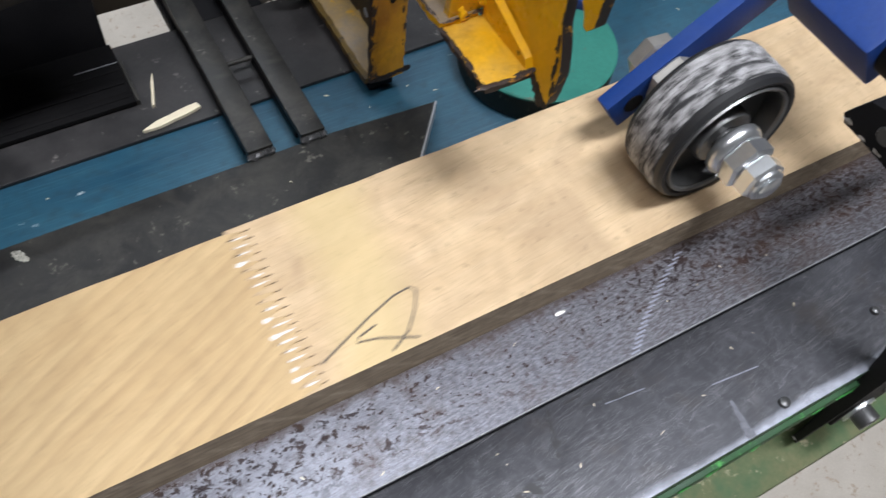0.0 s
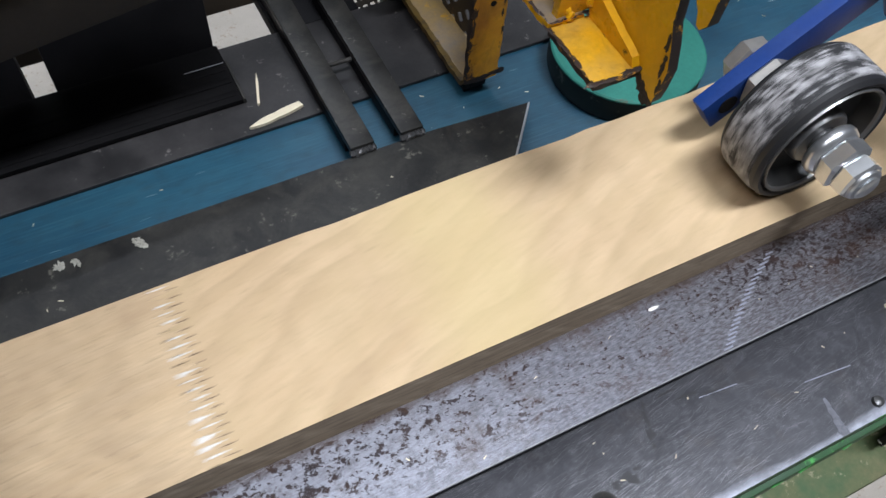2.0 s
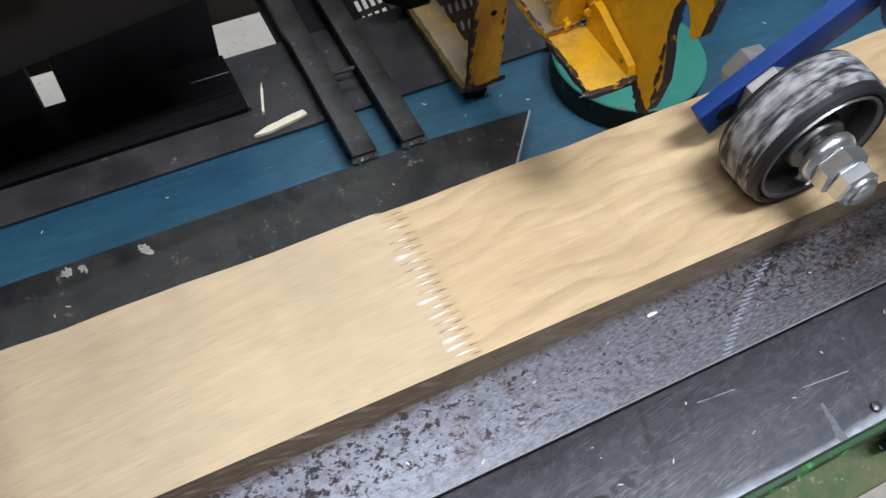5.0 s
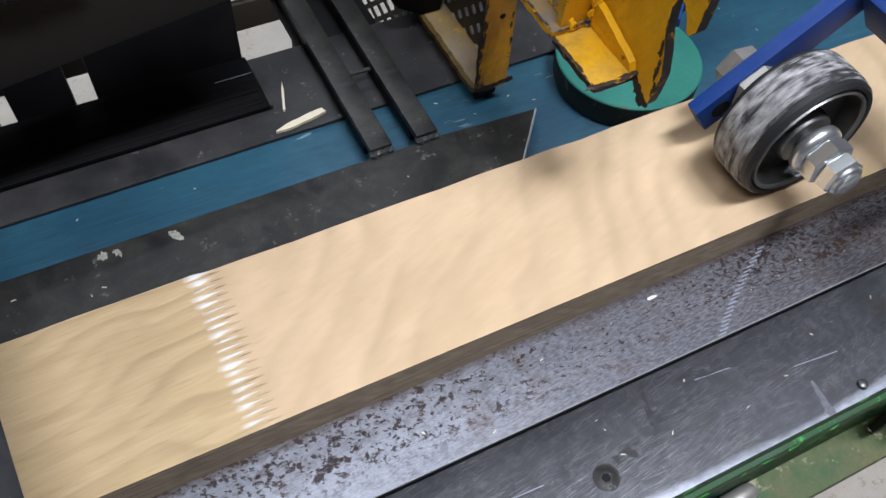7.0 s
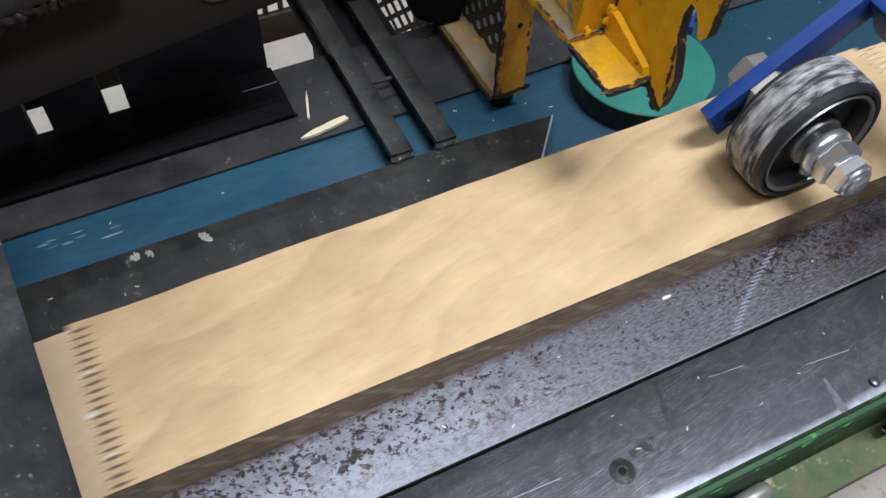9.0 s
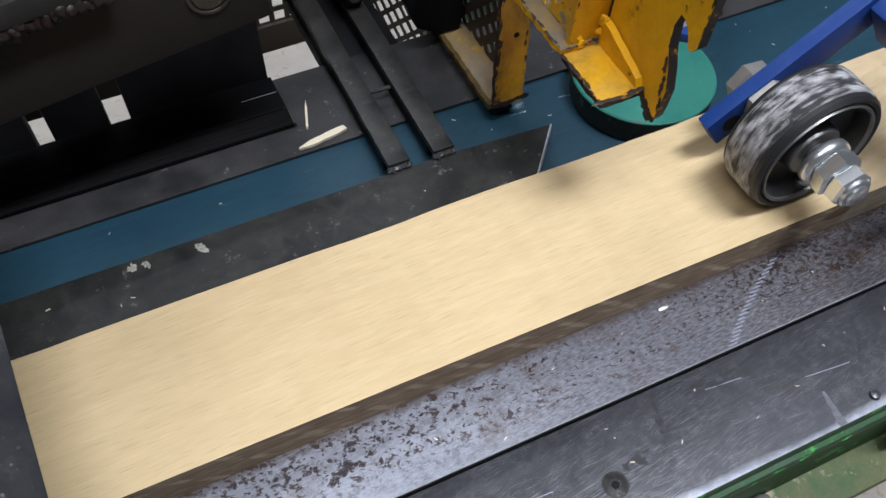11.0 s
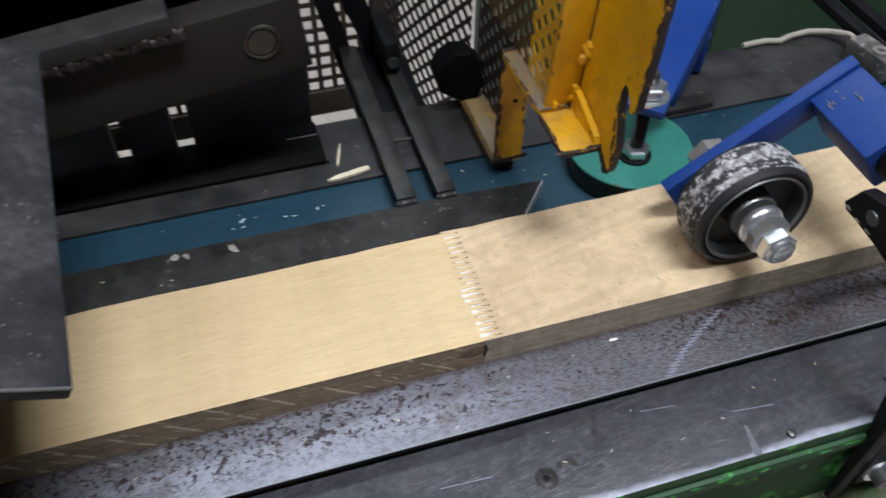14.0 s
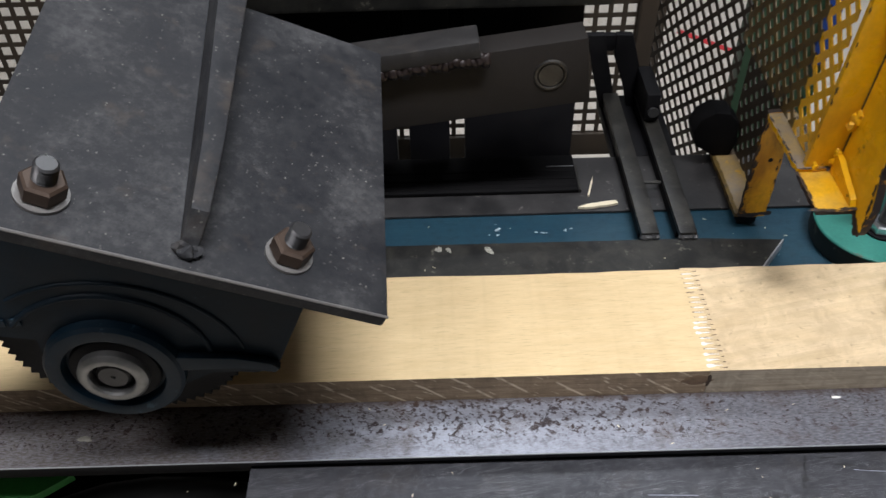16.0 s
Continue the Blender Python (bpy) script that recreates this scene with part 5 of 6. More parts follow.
rear_bm = diamonds(B(), 0.0, -0.030, 0.125, -0.085, GT, 0.0128, 0.0086, 0.0009)
bmesh.ops.transform(rear_bm, verts=rear_bm.verts, matrix=Matrix.Translation((-0.020, 0.3525, 0)) @ Matrix.Rotation(radians(14), 4, "Z"))
put("rear_sheet", rear_bm, MESH, guard, "brown sheet with diamond holes")
put("lower_sheet", diamonds(B(), -0.0042, 0.2245, 0.3270, 0.0146, 0.1215, 0.0128, 0.0060, 0.0009), MESH, guard, "brown lower sheet with diamond holes")

# ---- rear guard ----
GY = 0.575
rear = thing("rear_guard", (0, GY, FLOOR), "brown perforated steel guard behind the machine", "machine guard")
put("sheet", perforated(B(), (-1.0057, GY, -0.1540), (1, 0, 0), (0, 0, 1), 58, 34, 0.0166, 0.0110, 0.0015), MESH, rear, "brown sheet with square holes")
put("bottom_rail", box(B(), -1.005, -0.0445, GY - 0.007, GY - 0.0018, -0.1850, -0.1522, 0.0008), MESH, rear)
for px_ in (-1.027, -0.0440):
    put("post", box(B(), px_, px_ + 0.030 if px_ > -0.5 else px_ + 0.02, GY - 0.012, GY + 0.012, FLOOR, 0.42, 0.002), MESH, rear)
put("top_rail", box(B(), -1.005, -0.0445, GY - 0.008, GY + 0.005, 0.4106, 0.4245, 0.001), MESH, rear)

# ---- black machine body between bed and guard ----
body = thing("black_machine", (-0.4, 0.38, FLOOR), "black steel machine body behind the bed", "machine")
put("slab", box(B(), -0.95, -0.1525, 0.2700, 0.3215, 0.0023, 0.0062, 0.0008), SHADE_BLACK, body)
for y0, z1 in ((0.2745, 0.0067), (0.2860, 0.0070), (0.2975, 0.0067)):
    put("slab_rib", box(B(), -0.95, -0.1545, y0, y0 + 0.0045, 0.0063, z1, 0.0003), SHADE_BLACK, body)
# highlight along the slab's rear edge, laid on as a bright strip
put("bare_edge", box(B(), -0.179, -0.1535, 0.3044, 0.3047, 0.0060, 0.0066, 0.0001), EDGE, body, "pale strip standing for the slab edge's highlight")
put("slab_end", box(B(), -0.1524, -0.1505, 0.2700, 0.3060, 0.0023, 0.0062, 0.0005), DARK_STEEL, body)
put("bar_shelf", box(B(), -0.1130, -0.052, 0.3223, 0.425, -0.008, 0.0018, 0.001), BLACK, body)
for x0, x1 in ((-0.2535, -0.154), (-0.305, -0.2675), (-0.56, -0.3165)):
    put("column", box(B(), x0, x1, 0.3225, 0.336, FLOOR if x0 < -0.5 else -0.30, 0.16, 0.002), BLACK, body)
put("gap_cover", box(B(), -0.335, -0.245, 0.3375, 0.346, 0.095, 0.1645, 0.001), BLACK, body)
put("head", box(B(), -0.55, -0.135, 0.30, 0.42, 0.170, 0.30, 0.004), DARK_STEEL, body)
put("base_beam", box(B(), -0.95, 1.2, 0.325, 0.40, -0.36, -0.301, 0.003), BLACK, body)
put("leg", box(B(), 1.0, 1.1, 0.33, 0.39, FLOOR, -0.3605, 0.003), BLACK, body)
put("crossbar", box(B(), -0.95, 1.2, 0.29, 0.3215, -0.06, -0.0015, 0.002), BLACK, body)

# ---- two flat bars ----


def flat_bar(x0, x1, y0):
    t = thing("flat_bar", ((x0 + x1) / 2, y0, 0.013), "greasy dark flat steel bar welded to the fence", "bar", "flat bars")
    put("bar", box(B(), x0, x1, y0, 0.405, 0.0135, 0.0185, 0.0008), GREASY, t)
    put("side_web", box(B(), x0 + 0.001, x0 + 0.005, y0 + 0.012, 0.40, 0.0022, 0.0133, 0.0004), BLACK, t)
    w = B()
    for k in range(7):
        blob(w, (x0 + (k + 0.5) * (x1 - x0) / 7, y0 - 0.001, 0.0145), (0.0022, 0.003, 0.0022), k, 1, 0.6)
    put("weld_bead", w, THREAD, t, "shiny weld at the bar's end")


flat_bar(-0.1118, -0.0966, 0.1968)
flat_bar(-0.0800, -0.0652, 0.1958)

solo("tie_pin", tube(B(), [(-0.0964, 0.2700, 0.0125), (-0.0802, 0.2695, 0.0125)], 0.0016, 10), GREASY, "small dark steel pin between the flat bars", "pin")

bracket = thing("slotted_bracket", (-0.1, 0.405, 0.0), "black slotted steel bracket at the bars' ends", "bracket")
put("slot_plate", prism(B(), [(-0.133, 0.083), (-0.116, 0.083), (-0.112, 0.063), (-0.102, 0.022), (-0.097, -0.020), (-0.108, -0.022), (-0.126, 0.050)], "y", 0.4055, 0.4135, 0.001), BLACK, bracket, "bent black slotted arm")
put("slot_plate", prism(B(), [(-0.105, 0.083), (-0.089, 0.082), (-0.078, 0.045), (-0.062, -0.015), (-0.080, -0.018), (-0.092, 0.025), (-0.105, 0.060)], "y", 0.4055, 0.4135, 0.001), BLACK, bracket)
put("slot_top", box(B(), -0.1158, -0.1052, 0.4060, 0.4130, 0.0655, 0.0825, 0.001), BLACK, bracket)
put("slide_block", box(B(), -0.0815, -0.0665, 0.352, 0.4052, 0.0188, 0.050, 0.005), BLACK, bracket)
put("slide_screw", turned(B(), [(0, 0), (0.0045, 0), (0.005, 0.0008), (0.005, 0.004), (0, 0.004)], (-0.074, 0.3518, 0.032), (0, -1, 0), 20), THREAD, bracket)

# ---- feed roller unit with its lid ----
feed = thing("feed_roller_unit", (-0.45, 0.05, 0.025), "black steel feed roller unit with a bolted lid", "machine")
LID_LEFT = -0.204
LID_M = pose(-0.3063, -0.0284, 0.1748, 5.0, 26.0, 4.65)
put("lid", box(B(), LID_LEFT, 0.0, 0.0, 0.229, -0.009, 0.0, 0.0015, LID_M), LID, feed, "dusty black steel lid plate")
rib_bm = prism(B(), [(0.0105, 0.0003), (0.36, 0.0003), (0.36, 0.034), (0.056, 0.034), (0.0185, 0.023)], "x", -0.1082, -0.0996, 0.0012)
for p in rib_bm.verts:
    if p.co.x < -0.104:
        p.co.x -= (p.co.y - 0.0105) * 0.048
bmesh.ops.transform(rib_bm, verts=rib_bm.verts, matrix=LID_M)
put("rib", rib_bm, LID, feed, "welded black rib")
foot_weld = B()
for k, (u, v, w) in enumerate(((-0.1045, 0.0085, 0.003), (-0.1075, 0.0115, 0.002), (-0.1010, 0.0110, 0.002))):
    blob(foot_weld, LID_M @ Vector((u, v, w)), (0.0045, 0.0036, 0.0038), k, 2, 0.5)
put("weld_bead", foot_weld, LID, feed)
put("worn_edge", tube(B(), [LID_M @ Vector((LID_LEFT * k / 6, 0.0002, -0.0006 - 0.0002 * (k % 2))) for k in range(7)], 0.0008, 6), DARK_WASHER, feed, "bare worn front edge of the lid")


def lid_bolt(u, v):
    o = LID_M @ Vector((u, v, 0))
    up = (LID_M.to_3x3() @ Vector((0, 0, 1)))
    put("washer", turned(B(), [(0, 0.0003), (0.0125, 0.0003), (0.0125, 0.002), (0, 0.002)], o, up, 32), DARK_WASHER, feed)
    put("nut", hexagon(B(), o + up * 0.0021, up, 0.019, 0.0095, start=0.3), BROWN_NUT, feed, "rust brown hexagon nut")
    put("bolt_end", threaded(B(), o + up * 0.0113, up, 0.0058, 0.0105, 0.0021), DARK_THREAD, feed)


lid_bolt(-0.0547, 0.0245)
lid_bolt(-0.1727, 0.0245)
RX, RZ = -0.478, 0.105
BX, BZ = -0.472, 0.1075
housing = [(-0.350, 0.165), (-0.3785, 0.099), (-0.392, 0.096), (-0.418, 0.100), (-0.436, 0.090), (-0.448, 0.075), (-0.462, 0.067), (-0.478, 0.064), (-0.494, 0.067),
           (-0.508, 0.075), (-0.514, 0.091), (-0.512, 0.113), (-0.509, 0.134), (-0.56, 0.142), (-0.64, 0.150), (-0.64, 0.30)]
put("side_housing", prism(B(), housing, "y", 0.0, 0.016, 0.002), NAVY, feed, "blue-black housing plate")
put("side_housing", prism(B(), housing[:10] + [(-0.516, 0.10), (-0.510, 0.16), (-0.46, 0.19)], "y", 0.165, 0.181, 0.002), BLACK, feed)
put("end_wall", prism(B(), [(-0.352, 0.160), (-0.376, 0.104), (-0.386, 0.104), (-0.362, 0.170)], "y", 0.0163, 0.1647), BLACK, feed)
put("bearing_ring", turned(B(), [(0.0130, 0.002), (0.0140, 0.0006), (0.0160, 0), (0.0185, 0.0006), (0.0205, 0.0028), (0.0210, 0.010), (0.0130, 0.010), (0.0130, 0.002)], (BX, -0.0125, BZ), (0, 1, 0), 48), DISH_BRIGHT, feed, "worn steel shaft collar")
put("bearing_seal", turned(B(), [(0.0, 0), (0.0240, 0), (0.0262, 0.0012), (0.0268, 0.004), (0, 0.004)], (BX, -0.0058, BZ), (0, 1, 0), 48), BLACK, feed, "black bearing seal")
put("bearing_seat", turned(B(), [(0, 0.007), (0.0285, 0.007), (0.0300, 0.0010), (0.0325, 0.0), (0.0385, 0.0008), (0.0405, 0.0030), (0.0410, 0.0082), (0, 0.0082)], (BX, -0.0085, BZ), (0, 1, 0), 48), CAST_BLUE, feed, "blue-black bearing casting")
put("shaft_end", turned(B(), [(0, 0.001), (0.0012, 0.001), (0.0016, 0.0), (0.0085, 0.0), (0.010, 0.0015), (0.010, 0.010), (0, 0.010)], (BX, -0.0092, BZ), (0, 1, 0), 32), DARK_THREAD, feed, "dark shaft end")
arc = B()
tube(arc, [(BX + 0.058 * math.cos(a), -0.0002, BZ + 0.010 + 0.050 * math.sin(a)) for a in [radians(2 + 9 * k) for k in range(17)]], 0.0020, 8)
tube(arc, [(BX + 0.078 * math.cos(a), -0.0002, BZ + 0.004 + 0.066 * math.sin(a)) for a in [radians(8 + 9 * k) for k in range(14)]], 0.0013, 8)
put("casting_rim", arc, NAVY, feed)
put("casting_lug", prism(B(), [(BX + p, BZ + q) for p, q in ((0.036, 0.000), (0.075, 0.002), (0.094, -0.004), (0.097, -0.001), (0.093, 0.004), (0.072, 0.010), (0.036, 0.012))], "y", -0.006, -0.0003, 0.001), CAST_BLUE, feed)
for k in range(4):
    put("cast_bar", box(B(), BX - 0.075 + 0.009 * k, BX - 0.069 + 0.009 * k, -0.0016, -0.0002, BZ + 0.037 + 0.0005 * k, BZ + 0.0425 + 0.0005 * k, 0.0006), CAST_BLUE, feed)
FR = RZ - BOARD_T
roller = new("roller")
roller.parent = feed
roller.location = Vector((RX, 0.09, RZ)) - feed.location
bm = B()
TEETH = 70
teeth = []
for k in range(TEETH):
    a = 2 * math.pi * k / TEETH
    teeth += [((FR - 0.004) * math.cos(a), (FR - 0.004) * math.sin(a)), (FR * math.cos(a + 0.05), FR * math.sin(a + 0.05))]
prism(bm, teeth, "y", -0.06, 0.065)
part("toothed_drum", bm, BLACK, roller, "toothed steel feed drum", sharp=15)

# ---- lever arm with pin ----
lever = thing("lever_arm", (-0.2, 0.235, 0.1), "brownish black steel lever arm with a round pin", "machine part")
LEV = Matrix.Translation((-0.1552, 0.2565, 0.1100)) @ Matrix.Rotation(radians(2.6), 4, "Z") @ Matrix.Rotation(radians(-6.1), 4, "Y")
put("bar", box(B(), -0.42, 0.0, 0.0, 0.026, 0.0, 0.058, 0.0015, LEV), ARM_STEEL, lever)
put("pin", turned(B(), [(0, 0.0004), (0.0096, 0.0004), (0.0101, 0.0014), (0.0108, 0.0014), (0.0112, 0), (0.0126, 0), (0.0138, 0.001), (0.0138, 0.004), (0, 0.004)], LEV @ Vector((-0.0305, -0.0012, 0.030)), LEV.to_3x3() @ Vector((0, 1, 0)), 40), GREASY, lever)
put("cap", box(B(), -0.42, -0.083, -0.0075, 0.020, 0.0583, 0.0725, 0.002, LEV), CAP, lever, "rough plate welded on top of the lever")
w = B()
for k in range(34):
    q = random.Random(k + 400)
    blob(w, LEV @ Vector((-0.080 - 0.0045 * k, -0.0035 + q.uniform(-0.001, 0.001), 0.0555 + q.uniform(-0.0016, 0.0016))), (0.0052, 0.0046, q.uniform(0.0044, 0.0064)), k, 2, 0.6)
tagged(put("weld_bead", w, WELD, lever, "rusty weld seam", sharp=120), kind="stuff")

# ---- wood chips ----


def chip(points, width, label, seed):
    """A torn splinter: pointed at its start, ragged along its sides."""
    (x0, y0), (x1, y1) = points
    d, q = Vector((x1 - x0, y1 - y0, 0)), random.Random(seed)
    low, high = [], []
    for k in range(9):
        f = k / 8
        w = width / 2 * min(1, 0.15 + f * 3.2) * (0.85 if k == 8 else 1) * q.uniform(0.88, 1.1)
        low.append(((f - 0.5) * d.length, -w))
        high.append(((f - 0.5) * d.length - q.uniform(0, 0.0008), w))
    bm = prism(B(), low + high[::-1], "z", -0.0011, 0.0011)
    m = Matrix.Translation(((x0 + x1) / 2, (y0 + y1) / 2, 0.0034)) @ Matrix.Rotation(math.atan2(d.y, d.x), 4, "Z")
    bmesh.ops.transform(bm, verts=bm.verts, matrix=m)
    return solo("wood_chip", bm, CHIP, label, "wood chip", group="wood chips")


chip([(-0.1558, 0.2482), (-0.1205, 0.2545)], 0.0050, "pale wood splinter lying on the rear plate", 1)
chip([(-0.1375, 0.289), (-0.1449, 0.2644)], 0.0015, "thin pale wood sliver on the rear plate", 2)

# ---- behind the right end: cabinet ----
cabinet = thing("green_cabinet", (0.5, 0.48, FLOOR), "dark green machine cabinet on the hall floor", "cabinet")
put("cabinet_body", box(B(), 0.335, 0.66, 0.46, 0.505, FLOOR, 0.16, 0.004), DARK_GREEN, cabinet)
put("cabinet_top", box(B(), 0.333, 0.665, 0.456, 0.508, 0.1605, 0.175, 0.003), DARK_GREEN, cabinet)

press = thing("green_press", (0.16, 0.62, FLOOR), "green machine with a blue panel on the hall floor", "machine")
put("press_body", box(B(), 0.100, 0.205, 0.60, 0.63, FLOOR, 0.24, 0.004), DARK_GREEN, press)
put("press_panel", box(B(), 0.184, 0.203, 0.592, 0.5995, -0.075, 0.12, 0.002), BLUE, press, "blue painted panel")

# ---- below the rail's left part ----
hose = thing("black_hose", (-0.5, 0.03, -0.1175), "black rubber hose under the rail", "hose")
put("tube", tube(B(), [(-0.66, 0.0, -0.1065), (-0.588, 0.026, -0.1065), (-0.55, 0.040, -0.1065), (-0.512, 0.045, -0.1065), (-0.47, 0.043, -0.1065), (-0.435, 0.036, -0.1065), (-0.4015, 0.028, -0.1065)], 0.011, 14), HOSE, hose)
put("collar", turned(B(), [(0.0112, 0), (0.0128, 0.0005), (0.0128, 0.009), (0.0112, 0.0095), (0.0112, 0)], (-0.412, 0.0305, -0.1065), (1, -0.25, 0), 28), DARK_THREAD, hose, "dark steel hose clamp")
put("side_bracket", prism(B(), [(-0.75, -0.005), (-0.603, 0.006), (-0.583, 0.014), (-0.560, 0.031), (-0.60, 0.06), (-0.75, 0.06)], "z", -0.066, -0.058, 0.001), BRIGHT_GREEN, bed, "bright green bracket")
# black box added so the space below the rail stays dark
put("under_box", box(B(), -0.95, -0.4005, -0.07, 0.15, -0.50, -0.118, 0.003), BLACK, bed)

cable = thing("sensor_cable", (0.35, 0.25, 0.002), "beige cable with a grey plug on the rear plate", "cable")
put("cord", tube(B(), [(0.262, 0.3185, 0.0052), (0.275, 0.3195, 0.0052), (0.288, 0.3195, 0.0052), (0.300, 0.3155, 0.0055), (0.315, 0.3195, 0.006), (0.335, 0.3200, 0.007), (0.352, 0.310, 0.010), (0.361, 0.296, 0.014), (0.360, 0.283, 0.016)], 0.0028, 10), CABLE, cable)
put("plug", box(B(), -0.011, 0.011, -0.030, 0.018, -0.0135, 0.010, 0.004, Matrix.Translation((0.357, 0.262, 0.016)) @ Matrix.Rotation(radians(10), 4, "Z")), PLUG, cable, "scuffed grey plug")
put("plug_rim", turned(B(), [(0.003, 0), (0.0075, 0), (0.0075, 0.0012), (0.003, 0.0012), (0.003, 0)], (0.3575, 0.250, 0.0263), (0, 0, 1), 20), DULL_ZINC, cable)
guide = thing("slide_guide", (0.42, 0.3, 0.002), "pair of black steel guide strips on the rear plate", "guide")
for gx in (0.375, 0.402):
    put("strip", box(B(), gx, gx + 0.013, 0.20, 0.41, 0.0021, 0.012, 0.001), BLACK, guide)
solo("stop_block", box(B(), 0.137, 0.190, 0.246, 0.261, 0.0021, 0.008, 0.001), GREASY, "small dark steel stop block on the plate", "block")
paper = thing("crumpled_paper", (1.18, 1.79, FLOOR), "crumpled white paper scrap with red print on the floor", "paper")
put("sheet", blob(B(), (1.18, 1.79, FLOOR + 0.012), (0.05, 0.03, 0.014), 3, 3, 1.0), PAPER, paper)
put("print", blob(B(), (1.20, 1.785, FLOOR + 0.020), (0.022, 0.012, 0.008), 9, 2, 0.8), RED, paper)
solo("floor_tape", box(B(), -0.105, 0.105, -0.012, 0.012, 0.0, 0.0015, 0, Matrix.Translation((0.545, 1.96, FLOOR)) @ Matrix.Rotation(radians(-43), 4, "Z")), RED, "strip of red tape on the hall floor", "tape")

# ---- marks and litter on the bed ----
put("worn_edge", prism(B(), [(-0.0002, -0.0006), (0.0001, 0.00012), (0.0004, 0.00012), (0.0004, -0.0006)], "x", -1.2, 1.2), EDGE, bed, "bright worn rail edge", sharp=5)
rnd = random.Random(7)
for k in range(20):
    f = k / 19
    x, y = 0.0233 + 0.0596 * f - 0.004 * math.sin(f * 3.14), 0.0018 + 0.0394 * f
    put("chalk_stroke", box(B(), x - 0.0034 + 0.001 * rnd.random(), x + 0.0030 - 0.001 * rnd.random(), y - 0.0005, y + 0.0004, -0.0002, 0.0002, 0, None), CHALK, bed)


for k in range(16):
    f = k / 15
    x, y = 0.0583 - 0.003 * f, -0.0425 - 0.020 * f
    wd = 0.0012 + 0.0022 * f
    put("pale_smear", box(B(), x - wd * rnd.uniform(0.6, 1), x + wd * rnd.uniform(0.6, 1), y - 0.00075, y + 0.00075, -0.0110, -0.0107 + 0.00003 * (k % 2), 0, None), SMEAR, bed)


def stain(x, y, z, sx, sy, seed, mat, name, label):
    pts, r2 = [], random.Random(seed)
    ph = r2.uniform(0, 6)
    for k in range(26):
        a = 2 * math.pi * k / 26
        w = 0.75 + 0.3 * math.sin(2 * a + ph) + 0.18 * math.sin(5 * a + 2 * ph) + 0.12 * r2.uniform(-1, 1)
        pts.append((x + sx * w * math.cos(a), y + sy * w * math.sin(a)))
    put(name, prism(B(), pts, "z", z - 0.0004, z + 0.00015), mat, bed, label)


for args in ((-0.0330, -0.003, -0.0108, 0.0012, 0.0038, 1), (-0.0355, -0.010, -0.0108, 0.0016, 0.0050, 2), (-0.0380, -0.018, -0.0108, 0.0023, 0.0052, 3), (-0.0402, -0.0240, -0.0108, 0.0013, 0.0030, 4),
             (-0.0605, -0.0330, -0.0108, 0.0055, 0.0036, 5), (-0.0690, -0.0330, -0.0108, 0.0038, 0.0022, 6), (-0.0550, -0.0300, -0.0108, 0.0022, 0.0016, 7),
             (-0.018, -0.0025, -0.0108, 0.0055, 0.0014, 8), (-0.008, -0.0085, -0.0108, 0.0065, 0.0015, 9), (0.004, -0.0122, -0.0108, 0.0075, 0.0012, 10)):
    stain(*args, STAIN, "oil_stain", "dark oil stain")
for (x0, y0), (x1, y1) in (((-0.003, -0.0124), (0.0205, -0.0147)), ((-0.145, -0.0270), (-0.112, -0.0285)), ((0.055, -0.0300), (0.085, -0.0330))):
    ln, turn = math.hypot(x1 - x0, y1 - y0), math.atan2(y1 - y0, x1 - x0)
    put("scratch", box(B(), -ln / 2, ln / 2, -0.00022, 0.00022, -0.0003, 0.00012, 0, Matrix.Translation(((x0 + x1) / 2, (y0 + y1) / 2, -0.0108)) @ Matrix.Rotation(turn, 4, "Z")), CHALK, bed, "bright scratch")
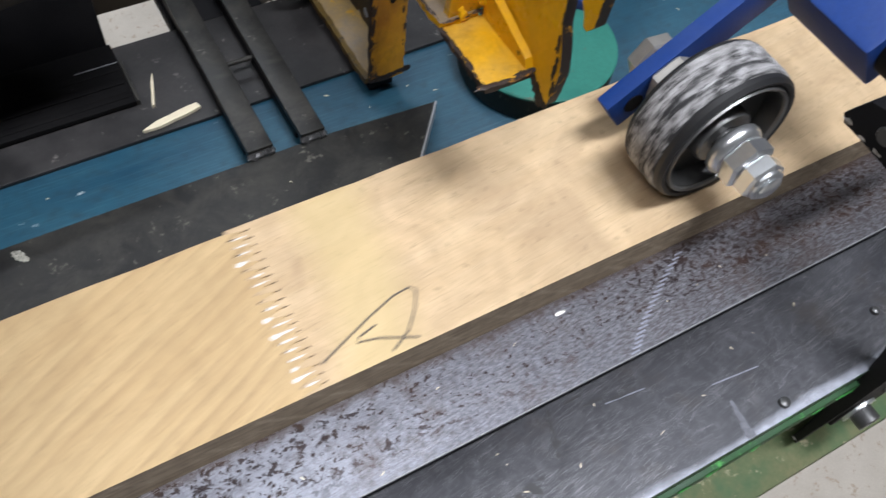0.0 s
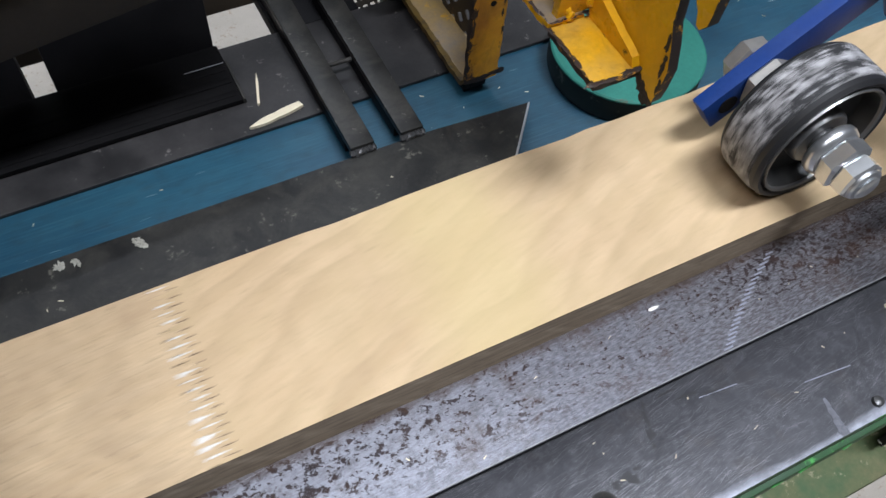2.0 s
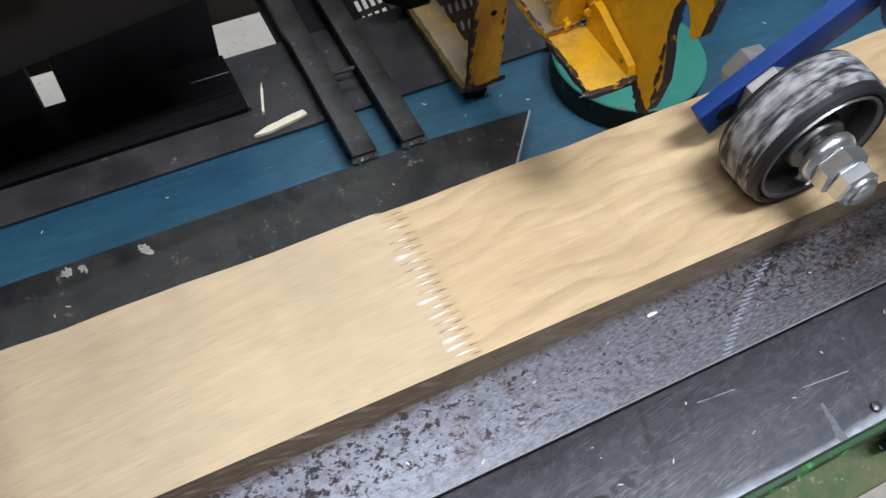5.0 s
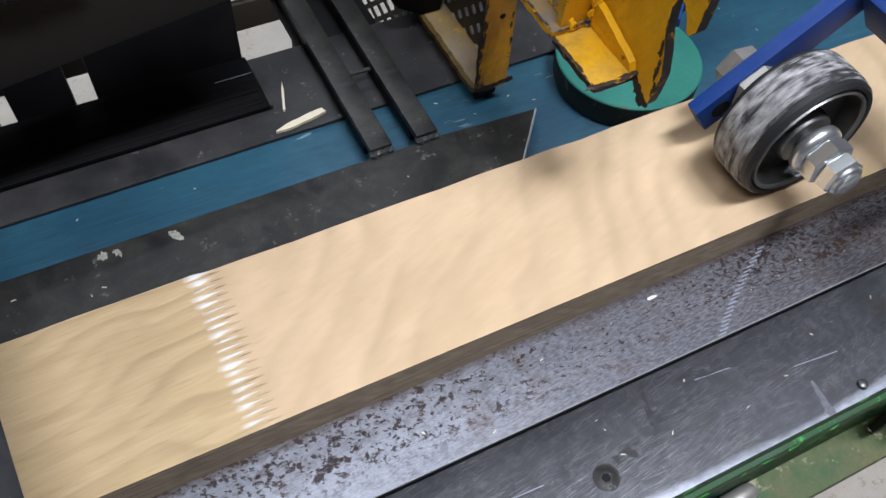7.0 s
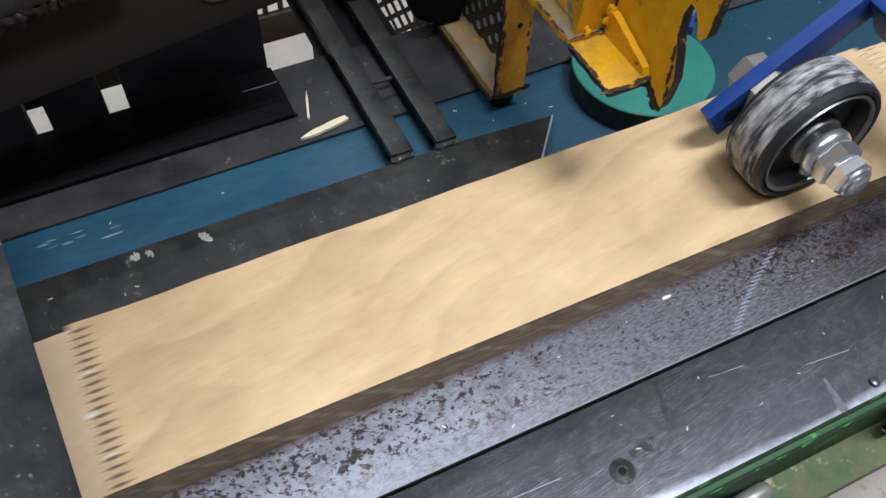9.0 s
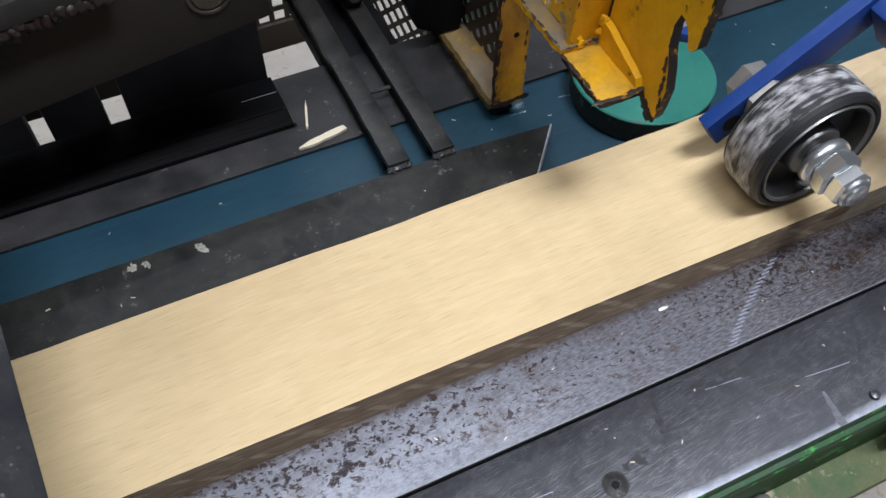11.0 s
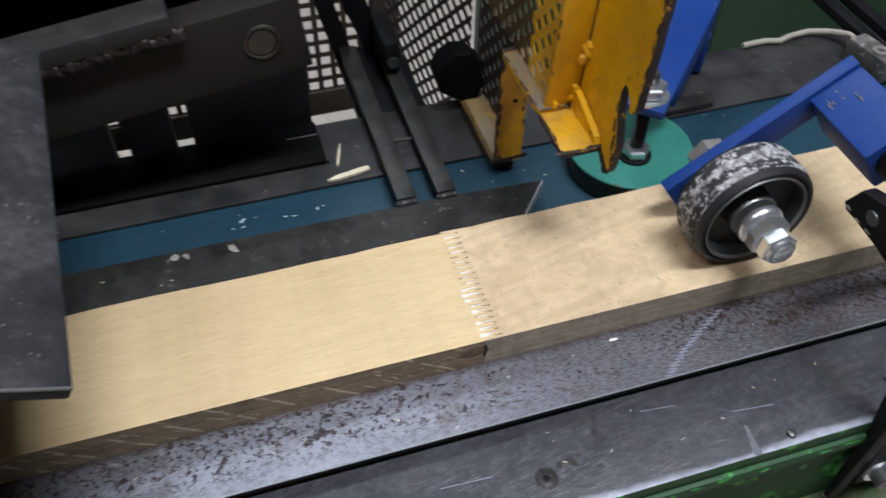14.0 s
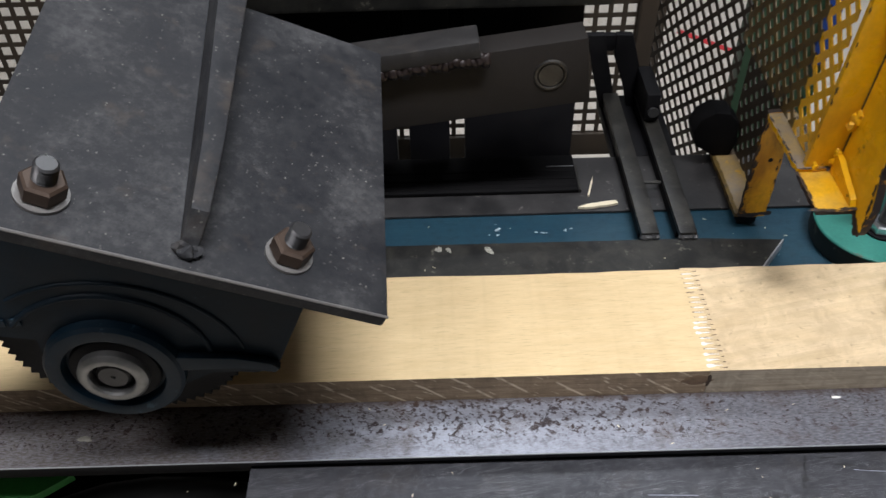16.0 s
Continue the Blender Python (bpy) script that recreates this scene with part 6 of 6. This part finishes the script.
for x, y, s1, k in ((-0.2397, 0.1868, 0.0035, 1), (-0.2812, 0.1896, 0.0030, 2), (-0.2727, 0.1883, 0.0025, 3)):
    drip = B()
    for j in range(7):
        q = random.Random(k * 50 + j)
        blob(drip, (x + q.uniform(-0.6, 0.6) * s1, y + q.uniform(-0.8, 0.8) * s1, 0.0131), (s1 * q.uniform(0.2, 0.55), s1 * q.uniform(0.2, 0.6), 0.0005), k * 9 + j, 2, 1.5)
    put("paint_drip", drip, PALE_DRIP, bed, "pale dried drip")
put("rail_chip", blob(B(), (-0.5299, 0.0219, 0.0003), (0.0050, 0.0022, 0.0005), 8, 2, 1.2), PALE_DRIP, bed, "pale dried flake")
put("rail_chip", blob(B(), (0.0, 0.0394, 0.0004), (0.0036, 0.0010, 0.0006), 5, 2, 0.7), GLUE, bed, "pale flake of wood")

dust = B()
for k in range(75):
    zone = rnd.choice((0, 0, 1, 2, 3, 3))
    x = rnd.uniform(-0.5, 0.35)
    y, z = ((rnd.uniform(0.2, 0.243), -0.001), (rnd.uniform(0.155, 0.19), 0.013), (rnd.uniform(0.002, 0.045), 0.0), (rnd.uniform(-0.058, -0.004), -0.0108))[zone]
    if zone == 1 and x > -0.06:
        continue
    ln, wd = rnd.uniform(0.0006, 0.0028), rnd.uniform(0.0002, 0.0006)
    box(dust, -ln / 2, ln / 2, -wd / 2, wd / 2, 0.0, 0.0004, 0, Matrix.Translation((x, y, z)) @ Matrix.Rotation(rnd.uniform(0, 3.14), 4, "Z"))
tagged(put("sawdust", dust, CHIP, bed, "scattered fine pale sawdust"), kind="stuff")


for k in range(16):
    x = -0.30 + 0.43 * k / 15 + rnd.uniform(-0.012, 0.012)
    put("paint_chip", blob(B(), (x, -0.0665, -0.0255 - rnd.uniform(0, 0.004)), (rnd.uniform(0.002, 0.007), 0.0006, rnd.uniform(0.0008, 0.0022)), k + 60, 2, 1.2), BRIGHT_GREEN, bed, "bright green paint chip")


# ---- what moves ----
def motions():
    times = [0.1 * k for k in range(161)]
    walk(board, [(t, pose(-way(t), 0, 0)) for t in times])
    walk(belt, [(t, pose(-way(t), 0, 0)) for t in times])
    at = wheel.location.copy()
    walk(wheel, [(t, pose(*at, 0, math.degrees(way(t) / WHEEL_R), 0)) for t in times])
    at2 = roller.location.copy()
    walk(roller, [(t, pose(*at2, 0, math.degrees(way(t) / FR), 0)) for t in times])


motions()
